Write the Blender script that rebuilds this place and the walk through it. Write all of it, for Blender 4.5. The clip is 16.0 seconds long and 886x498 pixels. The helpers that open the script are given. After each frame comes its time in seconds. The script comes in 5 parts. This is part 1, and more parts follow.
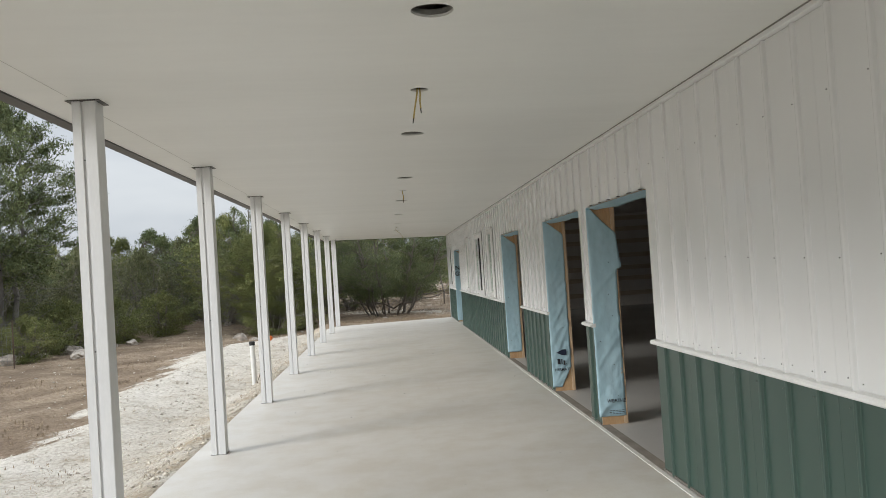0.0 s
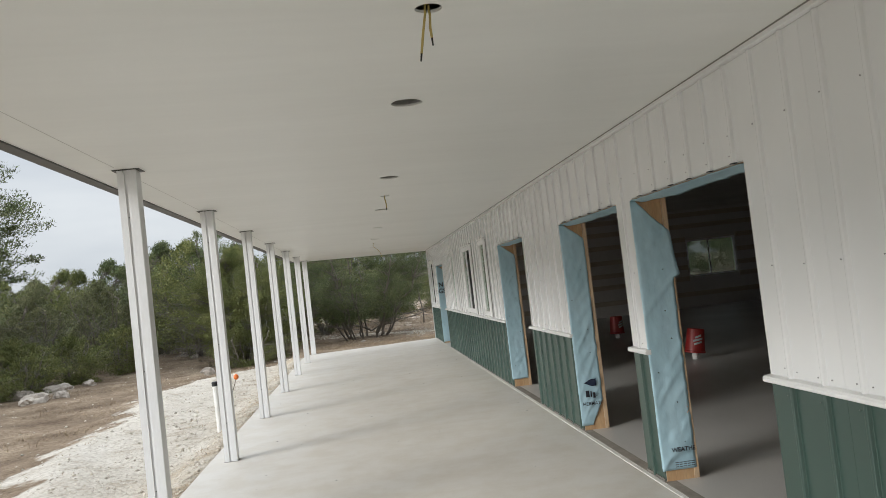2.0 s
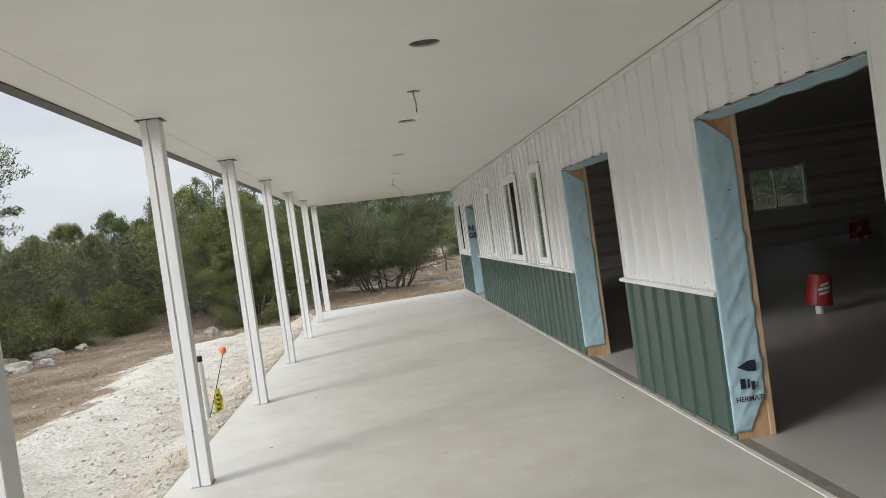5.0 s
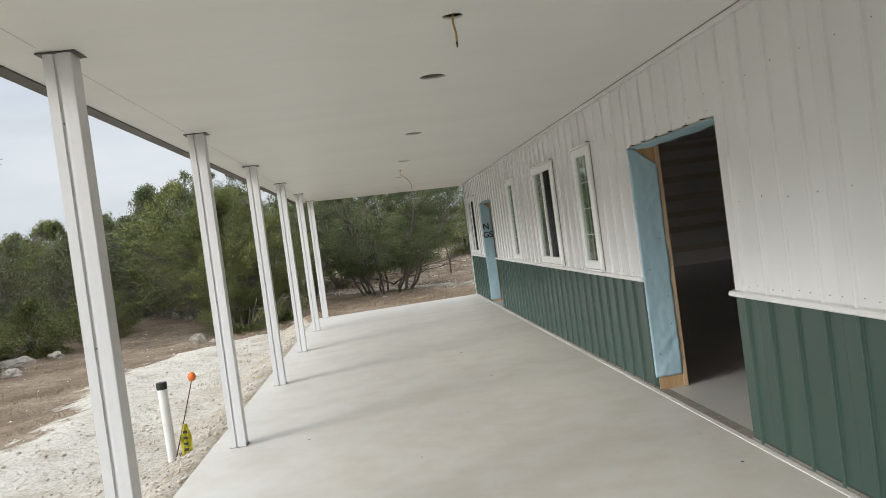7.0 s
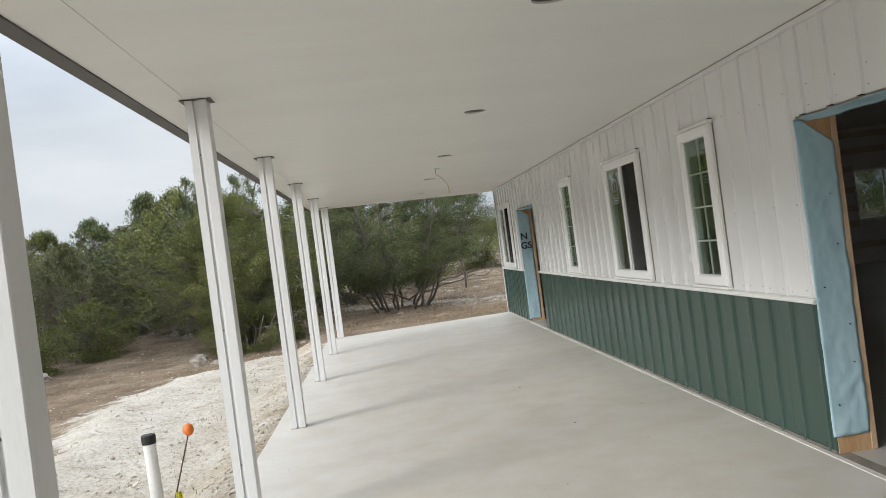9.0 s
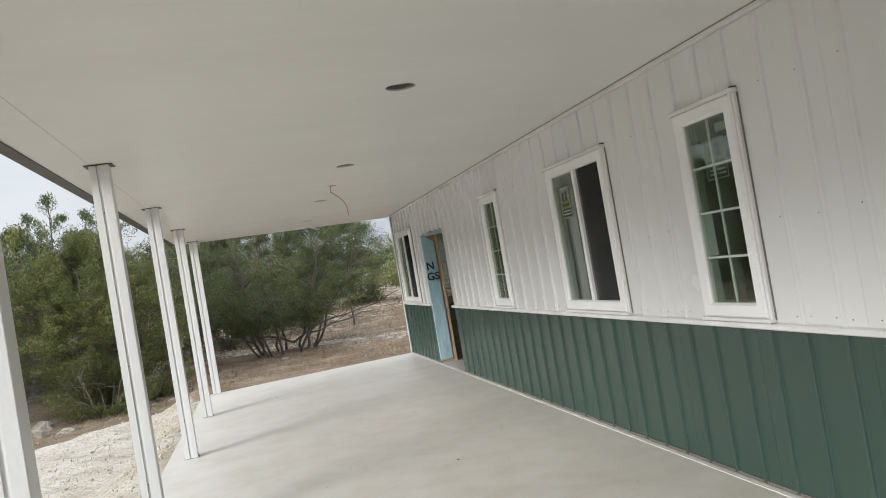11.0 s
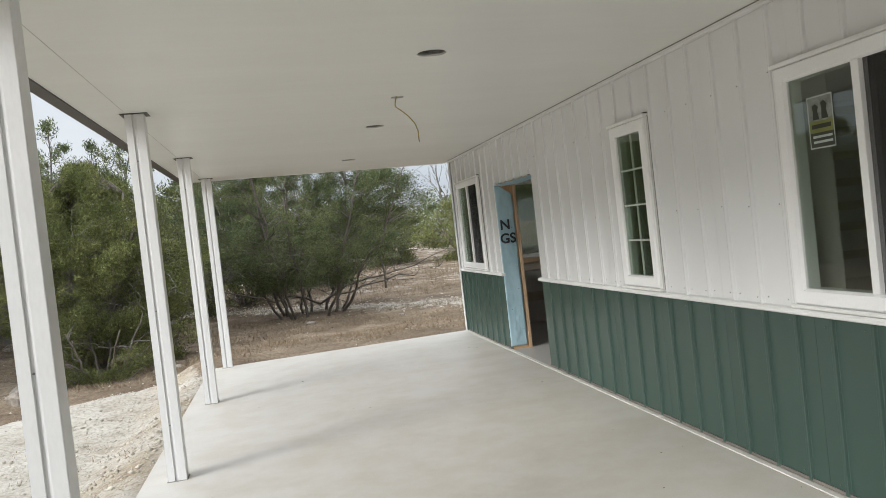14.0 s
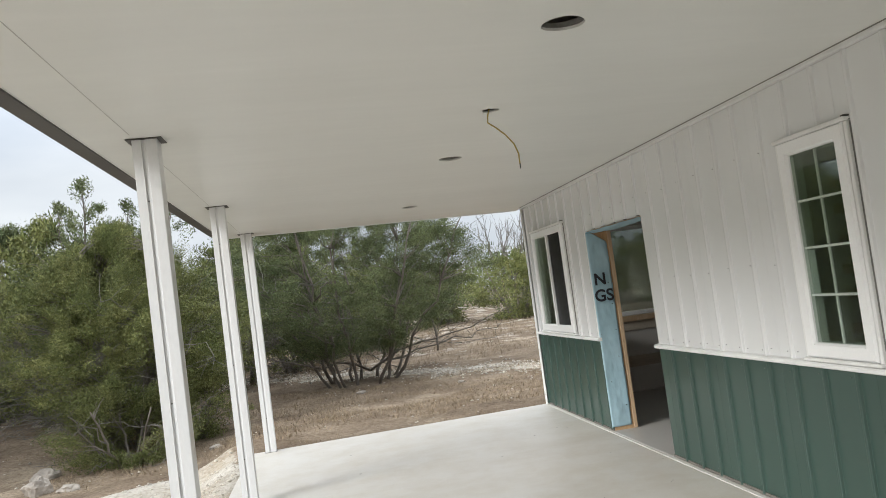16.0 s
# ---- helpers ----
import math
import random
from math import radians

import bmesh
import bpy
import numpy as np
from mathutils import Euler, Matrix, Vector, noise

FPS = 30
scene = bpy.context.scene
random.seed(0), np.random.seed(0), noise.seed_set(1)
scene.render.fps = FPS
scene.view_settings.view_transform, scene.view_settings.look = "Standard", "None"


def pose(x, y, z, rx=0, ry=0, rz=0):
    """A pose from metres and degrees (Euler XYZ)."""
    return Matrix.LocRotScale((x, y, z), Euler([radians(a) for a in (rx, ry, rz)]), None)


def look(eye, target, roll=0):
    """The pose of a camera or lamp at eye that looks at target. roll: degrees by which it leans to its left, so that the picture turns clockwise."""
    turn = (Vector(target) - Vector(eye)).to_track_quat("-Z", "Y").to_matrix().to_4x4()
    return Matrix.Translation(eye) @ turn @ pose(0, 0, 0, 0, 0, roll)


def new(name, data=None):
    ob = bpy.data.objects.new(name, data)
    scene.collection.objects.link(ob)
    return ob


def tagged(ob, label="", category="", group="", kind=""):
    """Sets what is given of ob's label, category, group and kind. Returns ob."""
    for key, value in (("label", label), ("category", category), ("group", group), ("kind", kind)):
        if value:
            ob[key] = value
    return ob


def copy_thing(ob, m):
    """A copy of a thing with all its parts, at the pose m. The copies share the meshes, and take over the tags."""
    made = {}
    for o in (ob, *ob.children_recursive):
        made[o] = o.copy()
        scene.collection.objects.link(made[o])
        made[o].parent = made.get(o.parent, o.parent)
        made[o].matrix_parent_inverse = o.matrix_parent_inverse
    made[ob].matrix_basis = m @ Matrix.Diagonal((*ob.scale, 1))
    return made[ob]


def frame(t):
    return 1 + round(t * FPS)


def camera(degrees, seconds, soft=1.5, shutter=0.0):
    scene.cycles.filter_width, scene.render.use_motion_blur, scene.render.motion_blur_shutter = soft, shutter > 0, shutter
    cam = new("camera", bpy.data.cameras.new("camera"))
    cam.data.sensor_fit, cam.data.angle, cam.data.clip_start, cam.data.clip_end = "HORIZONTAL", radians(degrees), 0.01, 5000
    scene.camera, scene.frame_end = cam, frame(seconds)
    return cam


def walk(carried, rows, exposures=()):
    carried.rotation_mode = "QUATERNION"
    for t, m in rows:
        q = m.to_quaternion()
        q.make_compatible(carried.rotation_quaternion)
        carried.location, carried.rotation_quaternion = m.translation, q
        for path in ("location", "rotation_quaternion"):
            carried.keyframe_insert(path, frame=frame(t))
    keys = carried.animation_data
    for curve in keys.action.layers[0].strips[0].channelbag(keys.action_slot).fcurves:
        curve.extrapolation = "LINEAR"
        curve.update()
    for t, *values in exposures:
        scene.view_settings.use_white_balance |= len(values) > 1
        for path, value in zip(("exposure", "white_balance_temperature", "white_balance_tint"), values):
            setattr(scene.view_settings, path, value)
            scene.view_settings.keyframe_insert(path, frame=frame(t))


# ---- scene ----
cam = camera(57.3, 16.0, soft=0.7)
PATH = [
    (0, (0.088, 0.641, 1.601), (0.223, 2.636, 1.648), -3.7),
    (0.5, (0.139, 1.104, 1.636), (0.292, 3.098, 1.68), -4.1),
    (1, (0.009, 1.505, 1.661), (0.191, 3.496, 1.714), -4.3),
    (1.5, (0.075, 1.992, 1.647), (0.304, 3.976, 1.745), -5.8),
    (2, (-0.027, 2.469, 1.643), (0.18, 4.456, 1.724), -6.5),
    (2.5, (-0.017, 2.977, 1.588), (0.191, 4.965, 1.645), -7.0),
    (3, (-0.083, 3.433, 1.596), (0.121, 5.422, 1.647), -7.1),
    (3.5, (-0.083, 3.928, 1.594), (0.068, 5.921, 1.553), -8.0),
    (4, (-0.077, 4.452, 1.59), (0.079, 6.445, 1.552), -7.9),
    (6.5, (-0.117, 6.896, 1.617), (0.028, 8.89, 1.564), -8.0),
    (7, (-0.199, 7.432, 1.592), (-0.042, 9.425, 1.55), -7.6),
    (7.5, (-0.298, 7.915, 1.598), (-0.149, 9.909, 1.573), -7.6),
    (8, (-0.424, 8.401, 1.587), (-0.278, 10.396, 1.573), -7.4),
    (10.5, (-0.7, 10.899, 1.607), (-0.408, 12.878, 1.623), -9.3),
    (11, (-0.685, 11.421, 1.608), (-0.225, 13.367, 1.64), -9.6),
    (11.5, (-0.652, 11.902, 1.595), (-0.166, 13.842, 1.624), -9.0),
    (12, (-0.601, 12.371, 1.6), (-0.194, 14.329, 1.616), -7.9),
    (12.5, (-0.622, 12.864, 1.594), (-0.232, 14.825, 1.548), -6.2),
    (13, (-0.607, 13.349, 1.608), (-0.217, 15.31, 1.558), -6.3),
    (13.5, (-0.711, 13.805, 1.633), (-0.322, 15.766, 1.582), -6.3),
    (14, (-0.686, 14.36, 1.615), (-0.297, 16.322, 1.566), -6.4),
    (14.5, (-0.793, 14.82, 1.653), (-0.435, 16.788, 1.659), -7.1),
    (15, (-0.726, 15.293, 1.65), (-0.408, 17.266, 1.721), -7.6),
    (15.5, (-0.757, 15.728, 1.664), (-0.456, 17.702, 1.766), -7.5),
    (16, (-0.761, 16.043, 1.652), (-0.458, 18.016, 1.759), -7.5),
]
walk(cam, [(t, look(eye, target, roll)) for t, eye, target, roll in PATH], exposures=[(0, 0.47, 6280, 7.5), (2, 0.53, 6280, 7.5), (4, 0.56, 6280, 7.5), (8, 0.57, 6280, 7.5), (11, 0.63, 6280, 7.5), (14, 0.65, 6280, 7.5), (16, 0.74, 6280, 7.5)])

# ---- world, sun, exposure ----
world = bpy.data.worlds.new("overcast_sky")
scene.world = world
world.use_nodes = True
wn = world.node_tree
wn.nodes.clear()
w_out = wn.nodes.new("ShaderNodeOutputWorld")
w_bg = wn.nodes.new("ShaderNodeBackground")
w_sky = wn.nodes.new("ShaderNodeTexSky")
w_sky.sky_type = "NISHITA"
w_sky.sun_disc = False
w_sky.sun_elevation = radians(22)
w_sky.sun_rotation = radians(-117)
w_sky.dust_density = 4.0
w_scale = wn.nodes.new("ShaderNodeMix")
w_scale.data_type = "RGBA"
w_scale.blend_type = "MULTIPLY"
w_scale.inputs[0].default_value = 1.0
wn.links.new(w_sky.outputs[0], w_scale.inputs[6])
w_scale.inputs[7].default_value = (0.10, 0.10, 0.10, 1)
w_tc = wn.nodes.new("ShaderNodeTexCoord")
w_map = wn.nodes.new("ShaderNodeMapping")
w_map.inputs["Scale"].default_value = (1.3, 1.3, 4.5)
wn.links.new(w_tc.outputs["Generated"], w_map.inputs[0])
w_noise = wn.nodes.new("ShaderNodeTexNoise")
w_noise.inputs["Scale"].default_value = 1.6
w_noise.inputs["Detail"].default_value = 5
w_noise.inputs["Roughness"].default_value = 0.5
wn.links.new(w_map.outputs[0], w_noise.inputs["Vector"])
w_ramp = wn.nodes.new("ShaderNodeValToRGB")
w_ramp.color_ramp.elements[0].position = 0.35
w_ramp.color_ramp.elements[0].color = (0.66, 0.70, 0.77, 1)
w_ramp.color_ramp.elements[1].position = 0.68
w_ramp.color_ramp.elements[1].color = (0.97, 0.98, 1.0, 1)
wn.links.new(w_noise.outputs["Fac"], w_ramp.inputs[0])
w_mix = wn.nodes.new("ShaderNodeMix")
w_mix.data_type = "RGBA"
w_mix.inputs[0].default_value = 0.86
wn.links.new(w_scale.outputs[2], w_mix.inputs[6])
wn.links.new(w_ramp.outputs[0], w_mix.inputs[7])
# an overcast sky is about three times as bright overhead as at the horizon
w_sep = wn.nodes.new("ShaderNodeSeparateXYZ")
wn.links.new(w_tc.outputs["Generated"], w_sep.inputs[0])
w_lift = wn.nodes.new("ShaderNodeMapRange")
w_lift.inputs["From Min"].default_value, w_lift.inputs["From Max"].default_value = 0.18, 0.75
w_lift.inputs["To Min"].default_value, w_lift.inputs["To Max"].default_value = 0.64, 1.9
wn.links.new(w_sep.outputs["Z"], w_lift.inputs["Value"])
wn.links.new(w_mix.outputs[2], w_bg.inputs[0])
wn.links.new(w_lift.outputs[0], w_bg.inputs[1])
wn.links.new(w_bg.outputs[0], w_out.inputs[0])

sun = new("sun", bpy.data.lights.new("sun", "SUN"))
sun.data.energy = 1.95
sun.data.angle = radians(24)
sun.data.color = (1.0, 0.975, 0.95)
sun.matrix_world = look((0, 0, 30), (26.0, 12.5, 18.3))


# ---- materials ----
def material(name, colour, rough=0.6, metal=0.0, second=None, scale=3.0, bump=0.0, bump_scale=80.0, grain=0.08, spread=(0.35, 0.7),
             stretch=(1, 1, 1), rough_var=0.08, island=0.0, each=0.0, specular=0.5, coat=0.0):
    """Principled surface: two colours blended by broad noise, fine grain on top, bump, optional change from piece to piece."""
    m = bpy.data.materials.new(name)
    m.use_nodes = True
    t = m.node_tree
    b = t.nodes["Principled BSDF"]
    b.inputs["Metallic"].default_value = metal
    b.inputs["Specular IOR Level"].default_value = specular
    b.inputs["Coat Weight"].default_value = coat
    b.inputs["Coat Roughness"].default_value = 0.12
    tc = t.nodes.new("ShaderNodeTexCoord")
    geo = t.nodes.new("ShaderNodeNewGeometry")
    mp = t.nodes.new("ShaderNodeMapping")
    mp.inputs["Scale"].default_value = stretch
    t.links.new(geo.outputs["Position"], mp.inputs[0])
    broad = t.nodes.new("ShaderNodeTexNoise")
    broad.inputs["Scale"].default_value = scale
    broad.inputs["Detail"].default_value = 6
    t.links.new(mp.outputs[0], broad.inputs["Vector"])
    ramp = t.nodes.new("ShaderNodeValToRGB")
    ramp.color_ramp.elements[0].position, ramp.color_ramp.elements[1].position = spread
    ramp.color_ramp.elements[0].color = (*colour, 1)
    ramp.color_ramp.elements[1].color = (*(second or [c * 0.85 for c in colour]), 1)
    t.links.new(broad.outputs["Fac"], ramp.inputs[0])
    fine = t.nodes.new("ShaderNodeTexNoise")
    fine.inputs["Scale"].default_value = bump_scale
    fine.inputs["Detail"].default_value = 3
    t.links.new(mp.outputs[0], fine.inputs["Vector"])
    hsv = t.nodes.new("ShaderNodeHueSaturation")
    t.links.new(ramp.outputs[0], hsv.inputs["Color"])
    val = t.nodes.new("ShaderNodeMapRange")
    val.inputs["From Min"].default_value, val.inputs["From Max"].default_value = 0.25, 0.75
    val.inputs["To Min"].default_value, val.inputs["To Max"].default_value = 1 - grain, 1 + grain
    t.links.new(fine.outputs["Fac"], val.inputs["Value"])
    last = val.outputs[0]
    for amount, node, socket in ((island, "ShaderNodeNewGeometry", "Random Per Island"), (each, "ShaderNodeObjectInfo", "Random")):
        if amount:
            src = t.nodes.new(node)
            mr = t.nodes.new("ShaderNodeMapRange")
            mr.inputs["To Min"].default_value, mr.inputs["To Max"].default_value = 1 - amount, 1 + amount
            t.links.new(src.outputs[socket], mr.inputs["Value"])
            mul = t.nodes.new("ShaderNodeMath")
            mul.operation = "MULTIPLY"
            t.links.new(last, mul.inputs[0])
            t.links.new(mr.outputs[0], mul.inputs[1])
            last = mul.outputs[0]
    t.links.new(last, hsv.inputs["Value"])
    t.links.new(hsv.outputs[0], b.inputs["Base Color"])
    rr = t.nodes.new("ShaderNodeMapRange")
    rr.inputs["To Min"].default_value, rr.inputs["To Max"].default_value = max(0.02, rough - rough_var), min(1, rough + rough_var)
    t.links.new(broad.outputs["Fac"], rr.inputs["Value"])
    t.links.new(rr.outputs[0], b.inputs["Roughness"])
    if bump:
        bp = t.nodes.new("ShaderNodeBump")
        bp.inputs["Strength"].default_value = 1.0
        bp.inputs["Distance"].default_value = bump
        t.links.new(fine.outputs["Fac"], bp.inputs["Height"])
        t.links.new(bp.outputs[0], b.inputs["Normal"])
    return m


WHITE_METAL = material("white_painted_steel", (0.775, 0.78, 0.78), 0.24, second=(0.74, 0.745, 0.745), scale=0.9, bump=0.0004, bump_scale=4.0,
                       grain=0.012, stretch=(1, 1, 0.6), each=0.012, coat=0.5)
GREEN_METAL = material("green_painted_steel", (0.033, 0.066, 0.053), 0.34, second=(0.039, 0.074, 0.060), scale=0.9, bump=0.0004, bump_scale=4.0,
                       grain=0.02, stretch=(1, 1, 0.6), each=0.03, coat=0.12)
WHITE_TRIM = material("white_trim_paint", (0.83, 0.83, 0.82), 0.4, second=(0.76, 0.76, 0.74), scale=3, grain=0.03)
VINYL = material("white_vinyl", (0.90, 0.90, 0.90), 0.35, second=(0.87, 0.87, 0.87), scale=2, grain=0.02)
POST_PAINT = material("white_post_paint", (0.74, 0.74, 0.74), 0.34, second=(0.68, 0.68, 0.68), scale=2, grain=0.03, stretch=(1, 1, 0.3))
BASE_TRIM = material("grey_base_angle", (0.17, 0.155, 0.135), 0.5, second=(0.12, 0.11, 0.095), scale=4, grain=0.06)
DARK_TRIM = material("brown_grey_fascia", (0.075, 0.068, 0.062), 0.5, scale=2)
BLACK = material("black_rubber", (0.015, 0.015, 0.015), 0.6)
STEEL = material("galvanised_screw", (0.25, 0.25, 0.25), 0.45, 0.7)
WOOD = material("spruce_lumber", (0.52, 0.36, 0.22), 0.65, second=(0.60, 0.45, 0.30), scale=6, bump=0.0006, bump_scale=60, stretch=(3, 3, 0.35), grain=0.12)
PLYWOOD = material("orange_plywood", (0.46, 0.28, 0.14), 0.6, second=(0.54, 0.37, 0.21), scale=5, bump=0.0005, bump_scale=50, stretch=(3, 1, 0.3), grain=0.14)
DARK_WOOD = material("dim_girt_lumber", (0.50, 0.44, 0.36), 0.75, second=(0.43, 0.37, 0.30), scale=4, stretch=(0.3, 0.3, 4), grain=0.15)
INNER = material("dark_inner_sheeting", (0.62, 0.595, 0.56), 0.8, second=(0.54, 0.52, 0.485), scale=0.8, grain=0.1)
WRAP = material("blue_house_wrap", (0.38, 0.56, 0.64), 0.36, second=(0.43, 0.60, 0.68), scale=5, bump=0.002, bump_scale=26, grain=0.06, stretch=(1, 1, 0.5))
INK = material("black_print", (0.02, 0.02, 0.03), 0.5)
PVC = material("white_pipe", (0.78, 0.77, 0.74), 0.35, scale=4)
RED = material("red_bucket_plastic", (0.32, 0.022, 0.018), 0.45, second=(0.27, 0.018, 0.016), scale=6)
ORANGE = material("orange_plastic", (0.75, 0.18, 0.03), 0.5)
YELLOW_TAPE = material("yellow_tape", (0.62, 0.56, 0.06), 0.45, second=(0.5, 0.46, 0.05), scale=20)
RUST = material("rusty_rod", (0.08, 0.05, 0.035), 0.8, scale=20)
WIRE = material("yellow_cable", (0.50, 0.38, 0.12), 0.5)
PAPER = material("pale_paper", (0.46, 0.52, 0.49), 0.6, scale=9)
STICKER = material("yellow_sticker", (0.20, 0.21, 0.05), 0.5, scale=9)
EDGING = material("pale_edging_grout", (0.72, 0.70, 0.66), 0.7, second=(0.60, 0.58, 0.54), scale=5, grain=0.08, bump=0.001, bump_scale=60)
# grey with the sky's reflection in the sticker's clear field painted in
SKY_GREY = material("grey_sticker_reflection", (0.16, 0.17, 0.15), 0.4, second=(0.30, 0.32, 0.29), scale=30)
CAN = material("grey_zinc_can", (0.48, 0.47, 0.44), 0.5, 0.2, scale=8)
STICKER_DARK = material("dark_sticker_print", (0.03, 0.035, 0.02), 0.5)
BARK = material("grey_brown_bark", (0.12, 0.10, 0.08), 0.9, second=(0.19, 0.165, 0.14), scale=8, bump=0.006, bump_scale=40, stretch=(1, 1, 0.25), grain=0.25)
DEADWOOD = material("grey_dead_wood", (0.185, 0.17, 0.15), 0.9, second=(0.12, 0.108, 0.094), scale=8, bump=0.004, bump_scale=40, stretch=(1, 1, 0.3), grain=0.2)
ROCK = material("pale_limestone", (0.42, 0.37, 0.31), 0.9, second=(0.22, 0.19, 0.16), scale=5, bump=0.03, bump_scale=18, grain=0.15, each=0.12, spread=(0.4, 0.75))
STONES = material("limestone_gravel", (0.58, 0.53, 0.45), 0.9, second=(0.40, 0.35, 0.28), scale=9, grain=0.1, island=0.3)
GRASS = material("dry_grass", (0.30, 0.225, 0.14), 0.85, second=(0.20, 0.15, 0.10), scale=2.5, grain=0.1, island=0.35)
ROOFING = material("pale_roof_steel", (0.6, 0.6, 0.58), 0.4, scale=1)


def leaf_material(name, colour, second):
    m = material(name, colour, 0.65, second=second, scale=2.4, grain=0.22, bump_scale=7, island=0.5, each=0.12, specular=0.25)
    return m


LEAF = leaf_material("juniper_green", (0.112, 0.132, 0.040), (0.205, 0.207, 0.076))
LEAF_DARK = leaf_material("dark_juniper_green", (0.082, 0.108, 0.045), (0.158, 0.173, 0.075))
LEAF_OLIVE = leaf_material("olive_scrub", (0.098, 0.110, 0.048), (0.172, 0.168, 0.082))


def glass_material(name, tint, gloss, film_share):
    m = bpy.data.materials.new(name)
    m.use_nodes = True
    t = m.node_tree
    t.nodes.clear()
    out = t.nodes.new("ShaderNodeOutputMaterial")
    mix = t.nodes.new("ShaderNodeMixShader")
    clear = t.nodes.new("ShaderNodeBsdfTransparent")
    clear.inputs[0].default_value = (*tint, 1)
    shiny = t.nodes.new("ShaderNodeBsdfGlossy")
    shiny.inputs["Roughness"].default_value = 0.02
    shiny.inputs["Color"].default_value = (0.9, 0.95, 0.9, 1)
    edge = t.nodes.new("ShaderNodeLayerWeight")
    edge.inputs["Blend"].default_value = 0.5
    steep = t.nodes.new("ShaderNodeMath")
    steep.operation = "POWER"
    steep.inputs[1].default_value = 5.0
    t.links.new(edge.outputs["Facing"], steep.inputs[0])
    amount = t.nodes.new("ShaderNodeMath")
    amount.operation = "MULTIPLY_ADD"
    amount.inputs[1].default_value, amount.inputs[2].default_value = 0.90, gloss
    t.links.new(steep.outputs[0], amount.inputs[0])
    t.links.new(amount.outputs[0], mix.inputs[0])
    t.links.new(clear.outputs[0], mix.inputs[1])
    t.links.new(shiny.outputs[0], mix.inputs[2])
    # grey film added to lift black panes, in place of reflected light
    film = t.nodes.new("ShaderNodeBsdfDiffuse")
    film.inputs[0].default_value = (0.30, 0.31, 0.29, 1)
    over = t.nodes.new("ShaderNodeMixShader")
    over.inputs[0].default_value = film_share
    t.links.new(mix.outputs[0], over.inputs[1])
    t.links.new(film.outputs[0], over.inputs[2])
    t.links.new(over.outputs[0], out.inputs[0])
    return m


def screen_material(name, cover, colour):
    """Fine woven mesh: part of the light passes straight through, the rest meets dark grey yarn."""
    m = bpy.data.materials.new(name)
    m.use_nodes = True
    t = m.node_tree
    t.nodes.clear()
    out = t.nodes.new("ShaderNodeOutputMaterial")
    mix = t.nodes.new("ShaderNodeMixShader")
    mix.inputs[0].default_value = cover
    clear = t.nodes.new("ShaderNodeBsdfTransparent")
    yarn = t.nodes.new("ShaderNodeBsdfDiffuse")
    yarn.inputs[0].default_value = (*colour, 1)
    t.links.new(clear.outputs[0], mix.inputs[1])
    t.links.new(yarn.outputs[0], mix.inputs[2])
    t.links.new(mix.outputs[0], out.inputs[0])
    return m


GLASS = glass_material("window_glass", (0.80, 0.84, 0.80), 0.055, 0.010)
DIMMING_SCREEN = screen_material("dimming_mesh", 0.56, (0.10, 0.105, 0.10))
SCREEN = screen_material("insect_screen", 0.60, (0.055, 0.055, 0.055))


def concrete_material():
    m = material("broom_smoothed_concrete", (0.635, 0.605, 0.555), 0.45, second=(0.58, 0.55, 0.502), scale=0.5, bump=0.0006, bump_scale=160,
                 grain=0.05, spread=(0.3, 0.72), stretch=(0.55, 1.3, 1))
    t = m.node_tree
    b = t.nodes["Principled BSDF"]
    hsv = b.inputs["Base Color"].links[0].from_node
    geo = t.nodes.new("ShaderNodeNewGeometry")
    spots = t.nodes.new("ShaderNodeTexNoise")
    spots.inputs["Scale"].default_value = 2.6
    spots.inputs["Detail"].default_value = 9
    spots.inputs["Roughness"].default_value = 0.65
    t.links.new(geo.outputs["Position"], spots.inputs["Vector"])
    ramp = t.nodes.new("ShaderNodeValToRGB")
    ramp.color_ramp.elements[0].position, ramp.color_ramp.elements[0].color = 0.36, (0.91, 0.885, 0.84, 1)
    ramp.color_ramp.elements[1].position, ramp.color_ramp.elements[1].color = 0.6, (1, 1, 1, 1)
    t.links.new(spots.outputs["Fac"], ramp.inputs[0])
    mul = t.nodes.new("ShaderNodeMix")
    mul.data_type, mul.blend_type = "RGBA", "MULTIPLY"
    mul.inputs[0].default_value = 1
    t.links.new(hsv.outputs[0], mul.inputs[6])
    t.links.new(ramp.outputs[0], mul.inputs[7])
    t.links.new(mul.outputs[2], b.inputs["Base Color"])
    return m


CONCRETE = concrete_material()
FLOOR_IN = material("smooth_inner_concrete", (0.51, 0.49, 0.46), 0.36, second=(0.45, 0.43, 0.40), scale=0.6, bump=0.0004, bump_scale=120, grain=0.06)


